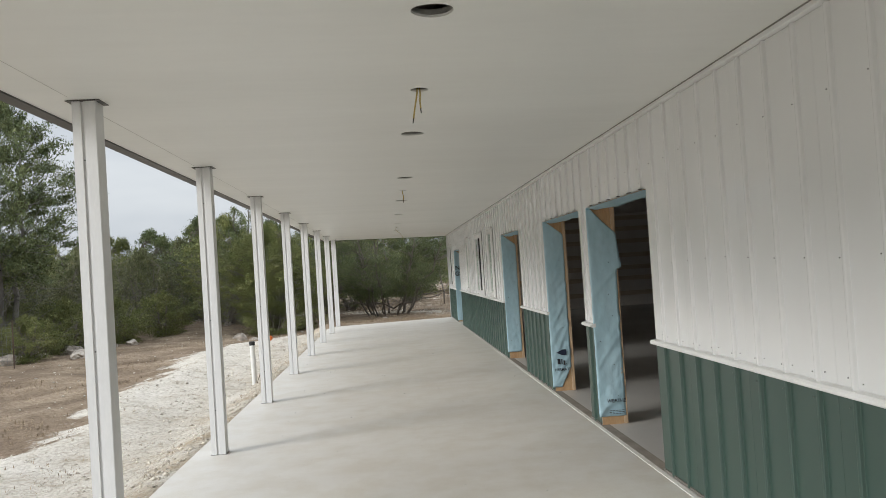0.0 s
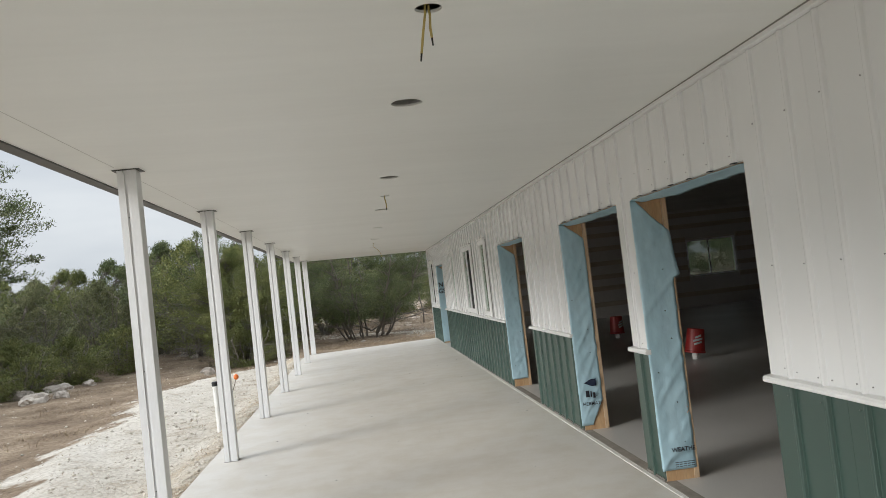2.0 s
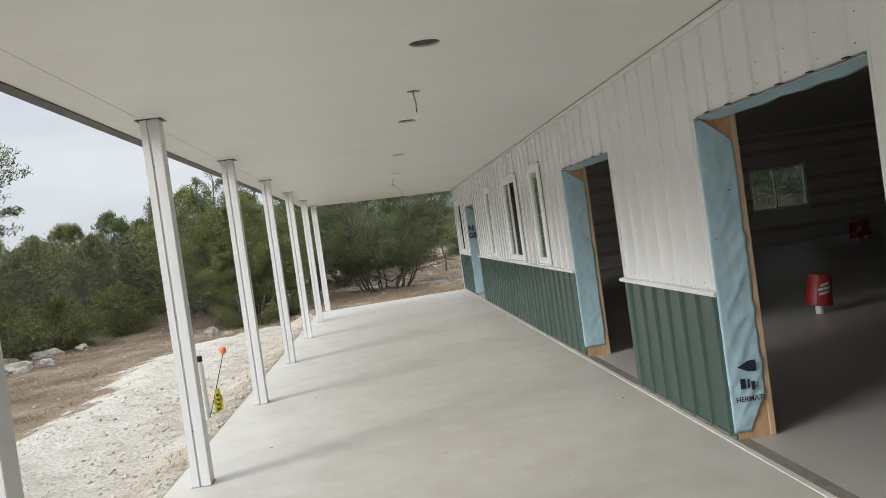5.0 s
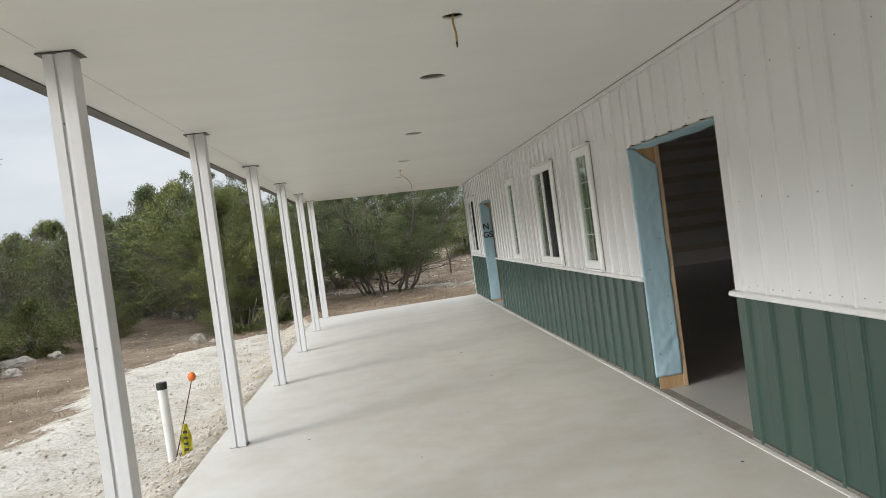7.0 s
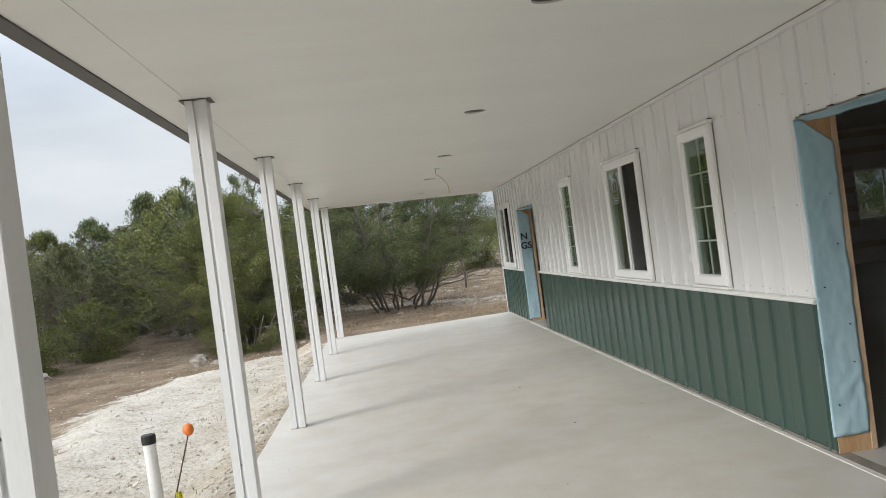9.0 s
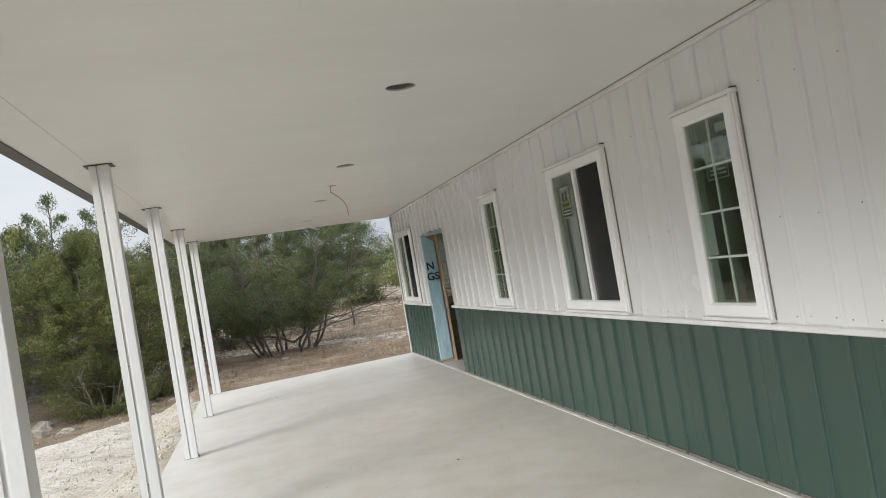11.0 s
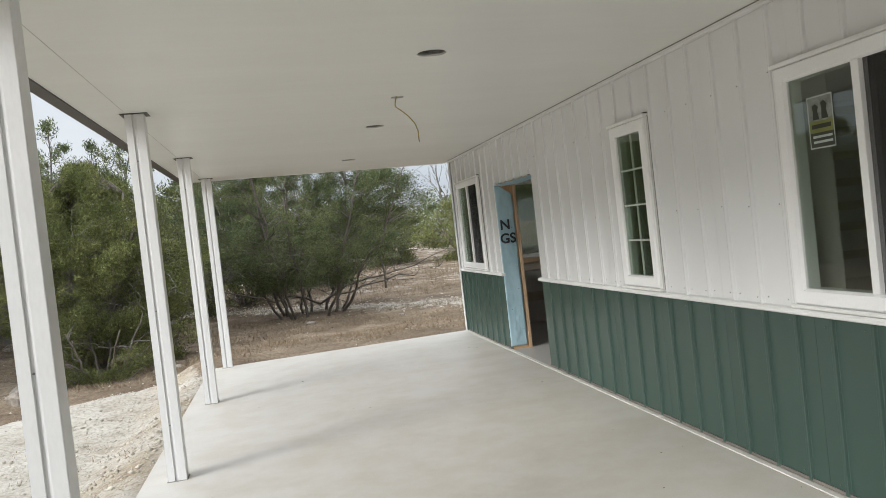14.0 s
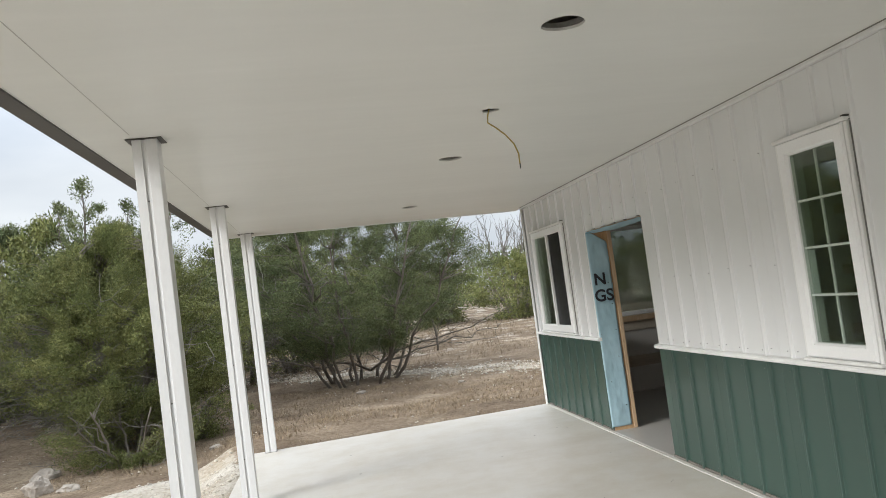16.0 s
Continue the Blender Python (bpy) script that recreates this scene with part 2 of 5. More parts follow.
def soffit_material():
    """Off-white soffit boards that run across the porch, with faint laps."""
    m = material("white_soffit", (0.765, 0.765, 0.735), 0.42, second=(0.735, 0.735, 0.705), scale=0.7, grain=0.015, bump_scale=6, stretch=(0.4, 2.0, 1))
    t = m.node_tree
    b = t.nodes["Principled BSDF"]
    geo = t.nodes.new("ShaderNodeNewGeometry")
    wave = t.nodes.new("ShaderNodeTexWave")
    wave.bands_direction = "Y"
    wave.wave_profile = "SAW"
    wave.inputs["Scale"].default_value = 1.03
    wave.inputs["Distortion"].default_value = 0.25
    wave.inputs["Detail Scale"].default_value = 0.5
    t.links.new(geo.outputs["Position"], wave.inputs["Vector"])
    bp = t.nodes.new("ShaderNodeBump")
    bp.inputs["Distance"].default_value = 0.0015
    bp.inputs["Strength"].default_value = 0.6
    t.links.new(wave.outputs["Fac"], bp.inputs["Height"])
    t.links.new(bp.outputs[0], b.inputs["Normal"])
    return m


SOFFIT = soffit_material()


def ground_material():
    """Crushed pale limestone beside the slab, brown earth with dry litter beyond it, a gravel track past the far end."""
    m = bpy.data.materials.new("limestone_and_earth")
    m.use_nodes = True
    t = m.node_tree
    b = t.nodes["Principled BSDF"]
    b.inputs["Roughness"].default_value = 0.95
    b.inputs["Specular IOR Level"].default_value = 0.15
    geo = t.nodes.new("ShaderNodeNewGeometry")
    attr = t.nodes.new("ShaderNodeAttribute")
    attr.attribute_name = "pale"

    def noise_node(scale, detail=8, rough=0.6):
        n = t.nodes.new("ShaderNodeTexNoise")
        n.inputs["Scale"].default_value, n.inputs["Detail"].default_value, n.inputs["Roughness"].default_value = scale, detail, rough
        t.links.new(geo.outputs["Position"], n.inputs["Vector"])
        return n

    def ramp_node(src, stops):
        r = t.nodes.new("ShaderNodeValToRGB")
        while len(r.color_ramp.elements) < len(stops):
            r.color_ramp.elements.new(0.5)
        for e, (p, c) in zip(r.color_ramp.elements, stops):
            e.position, e.color = p, (*c, 1)
        t.links.new(src, r.inputs[0])
        return r

    def blend(fac, a, c, kind="MIX"):
        x = t.nodes.new("ShaderNodeMix")
        x.data_type, x.blend_type = "RGBA", kind
        if isinstance(fac, float):
            x.inputs[0].default_value = fac
        else:
            t.links.new(fac, x.inputs[0])
        t.links.new(a, x.inputs[6])
        t.links.new(c, x.inputs[7])
        return x.outputs[2]

    pale = ramp_node(noise_node(2.2).outputs["Fac"], [(0.3, (0.45, 0.395, 0.32)), (0.45, (0.57, 0.525, 0.455)), (0.7, (0.67, 0.63, 0.565))])
    pebble = t.nodes.new("ShaderNodeTexVoronoi")
    pebble.inputs["Scale"].default_value = 19
    t.links.new(geo.outputs["Position"], pebble.inputs["Vector"])
    peb = ramp_node(pebble.outputs["Distance"], [(0.0, (1.08, 1.08, 1.08)), (0.5, (0.95, 0.94, 0.92)), (0.85, (0.66, 0.63, 0.58))])
    tan = ramp_node(noise_node(3.5).outputs["Fac"], [(0.3, (0.36, 0.28, 0.19)), (0.5, (0.45, 0.37, 0.27)), (0.7, (0.52, 0.45, 0.36))])
    sep = t.nodes.new("ShaderNodeSeparateXYZ")
    t.links.new(geo.outputs["Position"], sep.inputs[0])
    near_slab = t.nodes.new("ShaderNodeMapRange")
    near_slab.inputs["From Min"].default_value, near_slab.inputs["From Max"].default_value = -3.3, -2.1
    t.links.new(sep.outputs["X"], near_slab.inputs["Value"])
    patch = ramp_node(noise_node(0.9, 6, 0.6).outputs["Fac"], [(0.42, (0.0, 0.0, 0.0)), (0.62, (1, 1, 1))])
    dig = t.nodes.new("ShaderNodeMath")
    dig.operation = "MULTIPLY"
    t.links.new(near_slab.outputs[0], dig.inputs[0])
    t.links.new(patch.outputs[0], dig.inputs[1])
    mixed = blend(dig.outputs[0], pale.outputs[0], tan.outputs[0])
    pale_c = blend(0.7, mixed, peb.outputs[0], "MULTIPLY")
    soil = ramp_node(noise_node(0.8).outputs["Fac"], [(0.28, (0.14, 0.10, 0.068)), (0.48, (0.235, 0.178, 0.125)), (0.70, (0.38, 0.305, 0.22))])
    litter = ramp_node(noise_node(14, 6, 0.75).outputs["Fac"], [(0.35, (0.55, 0.5, 0.45)), (0.55, (1, 1, 1)), (0.72, (1.25, 1.2, 1.1))])
    soil_c = blend(0.9, soil.outputs[0], litter.outputs[0], "MULTIPLY")
    wob = noise_node(1.1, 7, 0.65)
    add = t.nodes.new("ShaderNodeMath")
    add.operation = "MULTIPLY_ADD"
    add.inputs[1].default_value = 1.5
    add.inputs[2].default_value = -0.75
    t.links.new(wob.outputs["Fac"], add.inputs[0])
    s = t.nodes.new("ShaderNodeMath")
    s.operation = "ADD"
    t.links.new(attr.outputs["Fac"], s.inputs[0])
    t.links.new(add.outputs[0], s.inputs[1])
    edge = ramp_node(s.outputs[0], [(0.42, (0, 0, 0)), (0.58, (1, 1, 1))])
    t.links.new(blend(edge.outputs[0], soil_c, pale_c), b.inputs["Base Color"])
    rough = noise_node(9, 9, 0.7)
    bp = t.nodes.new("ShaderNodeBump")
    bp.inputs["Distance"].default_value = 0.09
    bp.inputs["Strength"].default_value = 0.8
    t.links.new(rough.outputs["Fac"], bp.inputs["Height"])
    bp2 = t.nodes.new("ShaderNodeBump")
    bp2.invert = True
    bp2.inputs["Distance"].default_value = 0.012
    bp2.inputs["Strength"].default_value = 0.7
    t.links.new(pebble.outputs["Distance"], bp2.inputs["Height"])
    t.links.new(bp.outputs[0], bp2.inputs["Normal"])
    t.links.new(bp2.outputs[0], b.inputs["Normal"])
    return m


GROUND = ground_material()


# ---- mesh helpers ----
def link_mesh(name, bm, mat, parent=None, label="", smooth=False):
    me = bpy.data.meshes.new(name)
    bm.normal_update()
    bm.to_mesh(me)
    bm.free()
    me.materials.append(mat)
    if smooth:
        me.polygons.foreach_set("use_smooth", [True] * len(me.polygons))
    ob = new(name, me)
    if parent:
        ob.parent = parent
    if label:
        ob["label"] = label
    return ob


def part(name, bm, mat, parent, label="", smooth=False):
    return link_mesh(name, bm, mat, parent, label, smooth)


def empty(name, at=(0, 0, 0)):
    ob = new(name)
    ob.empty_display_size = 0.1
    ob.location = at
    return ob


def add_box(bm, x0, x1, y0, y1, z0, z1, bevel=0.0):
    m = Matrix.Translation(((x0 + x1) / 2, (y0 + y1) / 2, (z0 + z1) / 2)) @ Matrix.Diagonal((x1 - x0, y1 - y0, z1 - z0, 1))
    r = bmesh.ops.create_cube(bm, size=1.0, matrix=m)
    if bevel:
        es = list({e for v in r["verts"] for e in v.link_edges})
        bmesh.ops.bevel(bm, geom=es, offset=bevel, segments=1, affect="EDGES", profile=0.5)
    return bm


def box(x0, x1, y0, y1, z0, z1, bevel=0.0):
    return add_box(bmesh.new(), x0, x1, y0, y1, z0, z1, bevel)


def boxes(items):
    bm = bmesh.new()
    for i in items:
        add_box(bm, *i)
    return bm


def add_prism(bm, outline, axis, a, b):
    """A prism: outline in the two other axes, from a to b along axis (0 x, 1 y, 2 z)."""
    def place(p, d):
        q = [0, 0, 0]
        others = [k for k in range(3) if k != axis]
        q[others[0]], q[others[1]], q[axis] = p[0], p[1], d
        return bm.verts.new(q)
    lo, hi = [place(p, a) for p in outline], [place(p, b) for p in outline]
    n = len(outline)
    for i in range(n):
        bm.faces.new((lo[i], lo[(i + 1) % n], hi[(i + 1) % n], hi[i]))
    bm.faces.new(lo[::-1])
    bm.faces.new(hi)
    bmesh.ops.recalc_face_normals(bm, faces=bm.faces)
    return bm


def add_tube(bm, pts, radii, sides=6, cap=True):
    """A tapered tube along points."""
    rings = []
    n = len(pts)
    for i, p in enumerate(pts):
        p = Vector(p)
        d = (Vector(pts[min(i + 1, n - 1)]) - Vector(pts[max(i - 1, 0)])).normalized()
        a = d.orthogonal().normalized() if not rings else (u - d * u.dot(d)).normalized()
        u = a
        w = d.cross(u)
        rings.append([bm.verts.new(p + (u * math.cos(k * math.tau / sides) + w * math.sin(k * math.tau / sides)) * radii[i]) for k in range(sides)])
    for r0, r1 in zip(rings, rings[1:]):
        for k in range(sides):
            bm.faces.new((r0[k], r0[(k + 1) % sides], r1[(k + 1) % sides], r1[k]))
    if cap:
        bm.faces.new(rings[0][::-1])
        bm.faces.new(rings[-1])
    return bm


def tube(pts, radii, sides=6):
    return add_tube(bmesh.new(), pts, radii, sides)


def lathe(profile, sides=24, axis_at=(0, 0)):
    """A solid of revolution about z: profile of (radius, z)."""
    bm = bmesh.new()
    rings = [[bm.verts.new((axis_at[0] + r * math.cos(k * math.tau / sides), axis_at[1] + r * math.sin(k * math.tau / sides), z)) for k in range(sides)] for r, z in profile]
    for a, c in zip(rings, rings[1:]):
        for k in range(sides):
            bm.faces.new((a[k], a[(k + 1) % sides], c[(k + 1) % sides], c[k]))
    bm.faces.new(rings[0][::-1])
    bm.faces.new(rings[-1])
    return bm


def lettering(text, size, m, mat, parent, name="lettering", bold=0.0):
    cu = bpy.data.curves.new(name, "FONT")
    cu.body, cu.size, cu.extrude, cu.offset = text, size, 0.0008, bold
    tmp = bpy.data.objects.new(name, cu)
    me = bpy.data.meshes.new_from_object(tmp)
    bpy.data.objects.remove(tmp)
    me.materials.append(mat)
    ob = new(name, me)
    ob.matrix_basis = m
    ob.parent = parent
    return ob


# ---- the plan, in metres: x across the porch, y along it ----
WALL_X = 2.0            # flat of the wall sheets
WALL_IN = 2.25          # inner side of the front wall
# NEAR_Y lies out of view; the porch's added length blocks light from behind
NEAR_Y, END_Y = -9.0, 26.6
FOOT = 0.018            # slab height at the wall
LEDGE = 0.965           # top of the green wainscot
HEAD = 2.09             # head of the door openings
DOORS = [(6.475, 8.238), (8.61, 10.41), (12.40, 14.13), (22.67, 24.13)]
WIN_Z = (1.008, 2.260)
WINDOWS = [(24.92, 26.24), (19.832, 20.440), (17.055, 18.240), (15.335, 15.955)]
POST_X = -1.635
POST_Y = [5.485, 8.52, 11.555, 14.595, 17.635, 20.675, 23.715, 26.48]
RIB, RIB_AT = 0.2935, 3.92
EDGE_X = -1.90          # outer edge of the slab
ROOF_X, ROOF_END = -1.97, 26.92
BACK_X = 17.0
INNER_TOP = 3.0


def slab_z(x):
    """The porch slab falls away from the wall."""
    return FOOT - 0.0145 * (WALL_X - x)


def soffit_z(x):
    return 2.645 + (WALL_X - x) * 0.020


# ---- ground ----
def smooth(t):
    t = min(1, max(0, t))
    return t * t * (3 - 2 * t)


def pad_edge(y):
    """The outer limit of the pale limestone, as x for a y."""
    base = -5.2 + 0.45 * smooth((y - 14) / 4.0) - 0.5 * math.sin(y * 0.35 + 0.6) - 0.3 * math.sin(y * 0.9)
    return base - 0.4 * smooth((y - 22) / 3.0) + 3.8 * smooth((y - 25.7) / 3.2)


def ground_z(x, y):
    side = 0.88 * smooth((-x - 1.93) / 0.85) + 0.12 * smooth((-x - 2.6) / 3.0)
    far = smooth((y - 26.9) / 6.0)
    z = -0.07 - 0.30 * max(side, 0.75 * far)
    rough = 0.06 * noise.noise((x * 0.7, y * 0.7, 3.1)) + 0.045 * noise.noise((x * 2.1, y * 2.1, 7.7)) + 0.02 * noise.noise((x * 5, y * 5, 1.7))
    away = max(smooth((-x - 1.95) / 0.7), smooth((y - 26.65) / 0.7))
    if x > EDGE_X - 0.02 and y < END_Y + 0.05:
        return -0.16
    z += rough * away
    edge = pad_edge(y)
    if y < 28:
        z += 0.10 * math.exp(-((x - edge - 0.5) / 0.5) ** 2) * smooth((y - 2) / 6)
    z += 0.38 * math.exp(-((x + 8.2) / 3.2) ** 2 - ((y - 35.5) / 2.6) ** 2)
    far_off = math.hypot(x, y - 15)
    z += 0.5 * noise.noise((x * 0.03, y * 0.03, 1.0)) * smooth((far_off - 30) / 60)
    z += 0.9 * smooth((y - 40) / 60) * smooth((x + 10) / 15)
    return z


def steps(a, b, fine0, fine1, d):
    inner = list(np.arange(fine0, fine1 + 1e-6, d))
    out_hi, s, v = [], d, fine1
    while v < b:
        s *= 1.35
        v += s
        out_hi.append(min(v, b))
    out_lo, s, v = [], d, fine0
    while v > a:
        s *= 1.35
        v -= s
        out_lo.append(max(v, a))
    return out_lo[::-1] + inner + out_hi


def build_ground():
    xs, ys = steps(-1500, 1500, -9.0, 6.0, 0.15), steps(-1500, 1500, 3.0, 40.0, 0.2)
    for exact in (EDGE_X - 0.02,):
        xs[min(range(len(xs)), key=lambda i: abs(xs[i] - exact))] = exact
    ys[min(range(len(ys)), key=lambda i: abs(ys[i] - END_Y - 0.05))] = END_Y + 0.05
    verts = [(x, y, ground_z(x, y)) for y in ys for x in xs]
    n = len(xs)
    faces = [(j * n + i, j * n + i + 1, (j + 1) * n + i + 1, (j + 1) * n + i) for j in range(len(ys) - 1) for i in range(n - 1)]
    me = bpy.data.meshes.new("ground")
    me.from_pydata(verts, [], faces)
    pale = []
    for x, y, z in verts:
        p = 0.5 + (x - pad_edge(y)) * 0.55
        p = min(p, 1.1) if y < 29 else 0.0
        if y >= 26.6:
            p = min(p, 0.5 + (27.6 - y) * 0.9)
        if y > 26.4:
            p -= 1.6 * smooth((x + 2.5) / 0.9)
        p -= 0.75 * math.exp(-((x + 2.42) ** 2 + (y - 15.5) ** 2) / 0.12)
        track = 1.0 - abs(y - 38.7 + 1.1 * x) / 2.3
        field = 0.34 + 0.3 * noise.noise((x * 0.25, y * 0.25, 9.0)) if y > 41 else 0.0
        p = max(p, 0.9 * track if x > -6 else 0, field, 0.42 * smooth((y - 45) / 10) if x > -4 else 0)
        pale.append(max(-0.2, min(1.2, p)))
    a = me.attributes.new("pale", "FLOAT", "POINT")
    a.data.foreach_set("value", pale)
    me.polygons.foreach_set("use_smooth", [True] * len(me.polygons))
    me.materials.append(GROUND)
    return tagged(new("ground", me), "pale crushed limestone and brown dry earth", "ground", kind="structure")


build_ground()

# ---- slabs ----
slab_bm = box(EDGE_X, WALL_X + 0.02, NEAR_Y, END_Y + 0.02, -0.22, 0.0, 0.008)
for v in slab_bm.verts:
    if v.co.z > -0.1:
        v.co.z += slab_z(min(v.co.x, WALL_X))
slab = link_mesh("pavement", slab_bm, CONCRETE)
tagged(slab, "smooth grey-beige concrete porch slab with faint stains", "concrete slab", kind="structure")
inner_floor = link_mesh("floor", box(WALL_X + 0.03, BACK_X, NEAR_Y, END_Y - 0.02, -0.2, FOOT + 0.004), FLOOR_IN)
tagged(inner_floor, "bare dark concrete floor of the unfinished hall", "floor", kind="structure")


# ---- front wall: framing, steel sheets, trims ----
def wall_boxes(y0, y1, x0, x1, top, holes):
    """Boxes that fill a wall from y0 to y1 but for holes (ya, yb, za, zb)."""
    out, at = [], y0
    for ya, yb, za, zb in sorted(holes):
        out.append((x0, x1, at, ya, 0.0, top))
        if za > 0.01:
            out.append((x0, x1, ya, yb, 0.0, za))
        out.append((x0, x1, ya, yb, zb, top))
        at = yb
    out.append((x0, x1, at, y1, 0.0, top))
    return out


holes = [(a, b, 0.0, HEAD) for a, b in DOORS] + [(a + 0.03, b - 0.03, WIN_Z[0] + 0.03, WIN_Z[1] - 0.03) for a, b in WINDOWS]
wall_front = link_mesh("wall_front", boxes(wall_boxes(NEAR_Y, END_Y - 0.01, WALL_X + 0.006, WALL_IN, INNER_TOP, holes)), INNER)
tagged(wall_front, "white ribbed steel wall over a green ribbed wainscot", "wall", kind="structure")


def rib_start(y):
    """The ribs were laid out anew on the piers between the first three doors."""
    return RIB_AT + (0.1155 if 8.4 < y < 14.1 else 0.0)


def rib_profile(y0, y1):
    """Points (y, x) of the sheet's face between two places along the wall."""
    pts = []
    first = rib_start((y0 + y1) / 2)
    k = math.floor((y0 - first) / RIB) - 1
    while first + k * RIB < y1 + RIB:
        c = first + k * RIB
        for dy, h in ((-0.021, 0), (-0.018, 0.002), (-0.012, 0.014), (-0.009, 0.017), (-0.005, 0.018), (0.005, 0.018), (0.009, 0.017), (0.012, 0.014), (0.018, 0.002), (0.021, 0)):
            pts.append((c + dy, WALL_X - h))
        k += 1
    ys = np.array([p[0] for p in pts])
    xs = np.array([p[1] for p in pts])
    inside = [(y0, float(np.interp(y0, ys, xs)))] + [p for p in pts if y0 + 1e-4 < p[0] < y1 - 1e-4] + [(y1, float(np.interp(y1, ys, xs)))]
    return inside


def sheet(name, y0, y1, z0, z1, mat, parent):
    bm = bmesh.new()
    face = rib_profile(y0, y1)
    back = WALL_X + 0.005
    outline = [(x, y) for y, x in face] + [(back, y1), (back, y0)]
    add_prism(bm, outline, 2, z0, z1)
    return part(name, bm, mat, parent)


def sheets(y0, y1, z0, z1, mat, name):
    """Sheets three ribs wide, cut at the openings."""
    width = RIB * 3
    first = rib_start((y0 + y1) / 2) + RIB / 2
    k = math.floor((y0 - first) / width)
    while True:
        a, b = first + k * width, first + (k + 1) * width
        if a >= y1 - 0.01:
            break
        lo, hi = max(a, y0), min(b - 0.0015, y1)
        if hi - lo > 0.01:
            sheet(name, lo, hi, z0, z1, mat, wall_front)
        k += 1


SHEET_TOP = 2.617
spans, at = [], NEAR_Y
for a, b in DOORS + [(END_Y, END_Y)]:
    spans.append((at, a))
    at = b
for y0, y1 in spans:
    sheets(y0, y1, FOOT + 0.013, LEDGE - 0.015, GREEN_METAL, "green_sheet")
    cut = sorted(w for w in WINDOWS if y0 < w[0] < y1)
    at = y0
    for a, b in cut:
        sheets(at, a + 0.01, LEDGE + 0.015, SHEET_TOP, WHITE_METAL, "white_sheet")
        sheets(a + 0.01, b - 0.01, WIN_Z[1] - 0.01, SHEET_TOP, WHITE_METAL, "white_sheet")
        at = b - 0.01
    sheets(at, y1, LEDGE + 0.015, SHEET_TOP, WHITE_METAL, "white_sheet")
    # ledge flashing between wainscot and upper sheets
    lo, hi = y0 - (0.012 if y0 > 0 else 0), y1 + (0.012 if y1 < 26 else 0)
    bm = bmesh.new()
    add_prism(bm, [(WALL_X + 0.002, LEDGE - 0.018), (WALL_X - 0.034, LEDGE - 0.018), (WALL_X - 0.042, LEDGE - 0.012), (WALL_X - 0.042, LEDGE + 0.004),
                   (WALL_X - 0.034, LEDGE + 0.014), (WALL_X + 0.002, LEDGE + 0.020)], 1, lo, hi)
    part("ledge_flashing", bm, WHITE_TRIM, wall_front, "white folded metal ledge")
    # grey foot angle under the green sheets
    part("base_angle", boxes([(WALL_X - 0.010, WALL_X + 0.004, y0, y1, FOOT + 0.0065, FOOT + 0.026)]), BASE_TRIM, wall_front)
for a, b in DOORS:
    sheets(a, b, HEAD + 0.005, SHEET_TOP, WHITE_METAL, "white_sheet")

strip = link_mesh("trim", box(WALL_X - 0.050, WALL_X - 0.012, NEAR_Y, END_Y, FOOT - 0.006, FOOT + 0.004, 0.002), EDGING)
tagged(strip, "pale edging strip where wall and slab meet", "edging", kind="structure")
corner = link_mesh("corner_trim", boxes([(WALL_X - 0.034, WALL_X + 0.10, END_Y - 0.004, END_Y + 0.012, 0.02, 2.70), (WALL_X - 0.038, WALL_X - 0.030, END_Y - 0.075, END_Y + 0.01, 0.02, 2.63)]), WHITE_TRIM)
tagged(corner, "white metal corner trim at the wall's end", "corner trim", kind="structure")
# shade of narrow gaps put into this grey, for soffit and window edges
GAP_GREY = material("grey_gap_shade", (0.24, 0.23, 0.215), 0.6, scale=3)
cove = bmesh.new()
top = soffit_z(WALL_X)
add_prism(cove, [(WALL_X, top - 0.026), (WALL_X - 0.036, top - 0.026), (WALL_X - 0.040, top - 0.023), (WALL_X - 0.041, top + 0.003), (WALL_X, top + 0.004)], 1, NEAR_Y, END_Y)
tagged(link_mesh("trim", cove, WHITE_TRIM), "white channel trim between wall and soffit", "trim", kind="structure")
gap_strip = link_mesh("trim", box(WALL_X - 0.050, WALL_X - 0.0415, NEAR_Y, END_Y, soffit_z(WALL_X - 0.045) - 0.004, soffit_z(WALL_X - 0.045) + 0.002), GAP_GREY)
tagged(gap_strip, "thin grey strip for the shaded gap along the soffit's edge", "joint strip", kind="structure")

# screw heads along the sheets
rng = random.Random(4)
bm = bmesh.new()


def add_screw(bm, y, z, x):
    bmesh.ops.create_cone(bm, cap_ends=True, segments=6, radius1=0.0034, radius2=0.0028, depth=0.005, matrix=Matrix.Translation((x, y, z)) @ Matrix.Rotation(radians(90), 4, "Y"))


k = 0
y = RIB_AT - RIB * 20
while y < END_Y - 0.1:
    y += RIB
    in_door = any(a - 0.02 < y < b + 0.02 for a, b in DOORS)
    in_win = any(a - 0.05 < y < b + 0.05 for a, b in WINDOWS)
    if y < 2:
        continue
    add_screw(bm, y + rng.uniform(-0.01, 0.01), 2.25 + rng.uniform(-0.012, 0.012), WALL_X - 0.032)
    if not in_door:
        for z in (0.075, 0.90):
            add_screw(bm, y + 0.06, z + rng.uniform(-0.008, 0.008), WALL_X - 0.002)
        if not in_win:
            for dy in (0.055, -0.055):
                add_screw(bm, y + dy, 1.02 + rng.uniform(-0.008, 0.008), WALL_X - 0.002)
            add_screw(bm, y + 0.05, 1.55 + rng.uniform(-0.015, 0.015), WALL_X - 0.002)
    else:
        add_screw(bm, y + 0.06, HEAD + 0.05, WALL_X - 0.002)
screws = link_mesh("screw_heads", bm, STEEL)
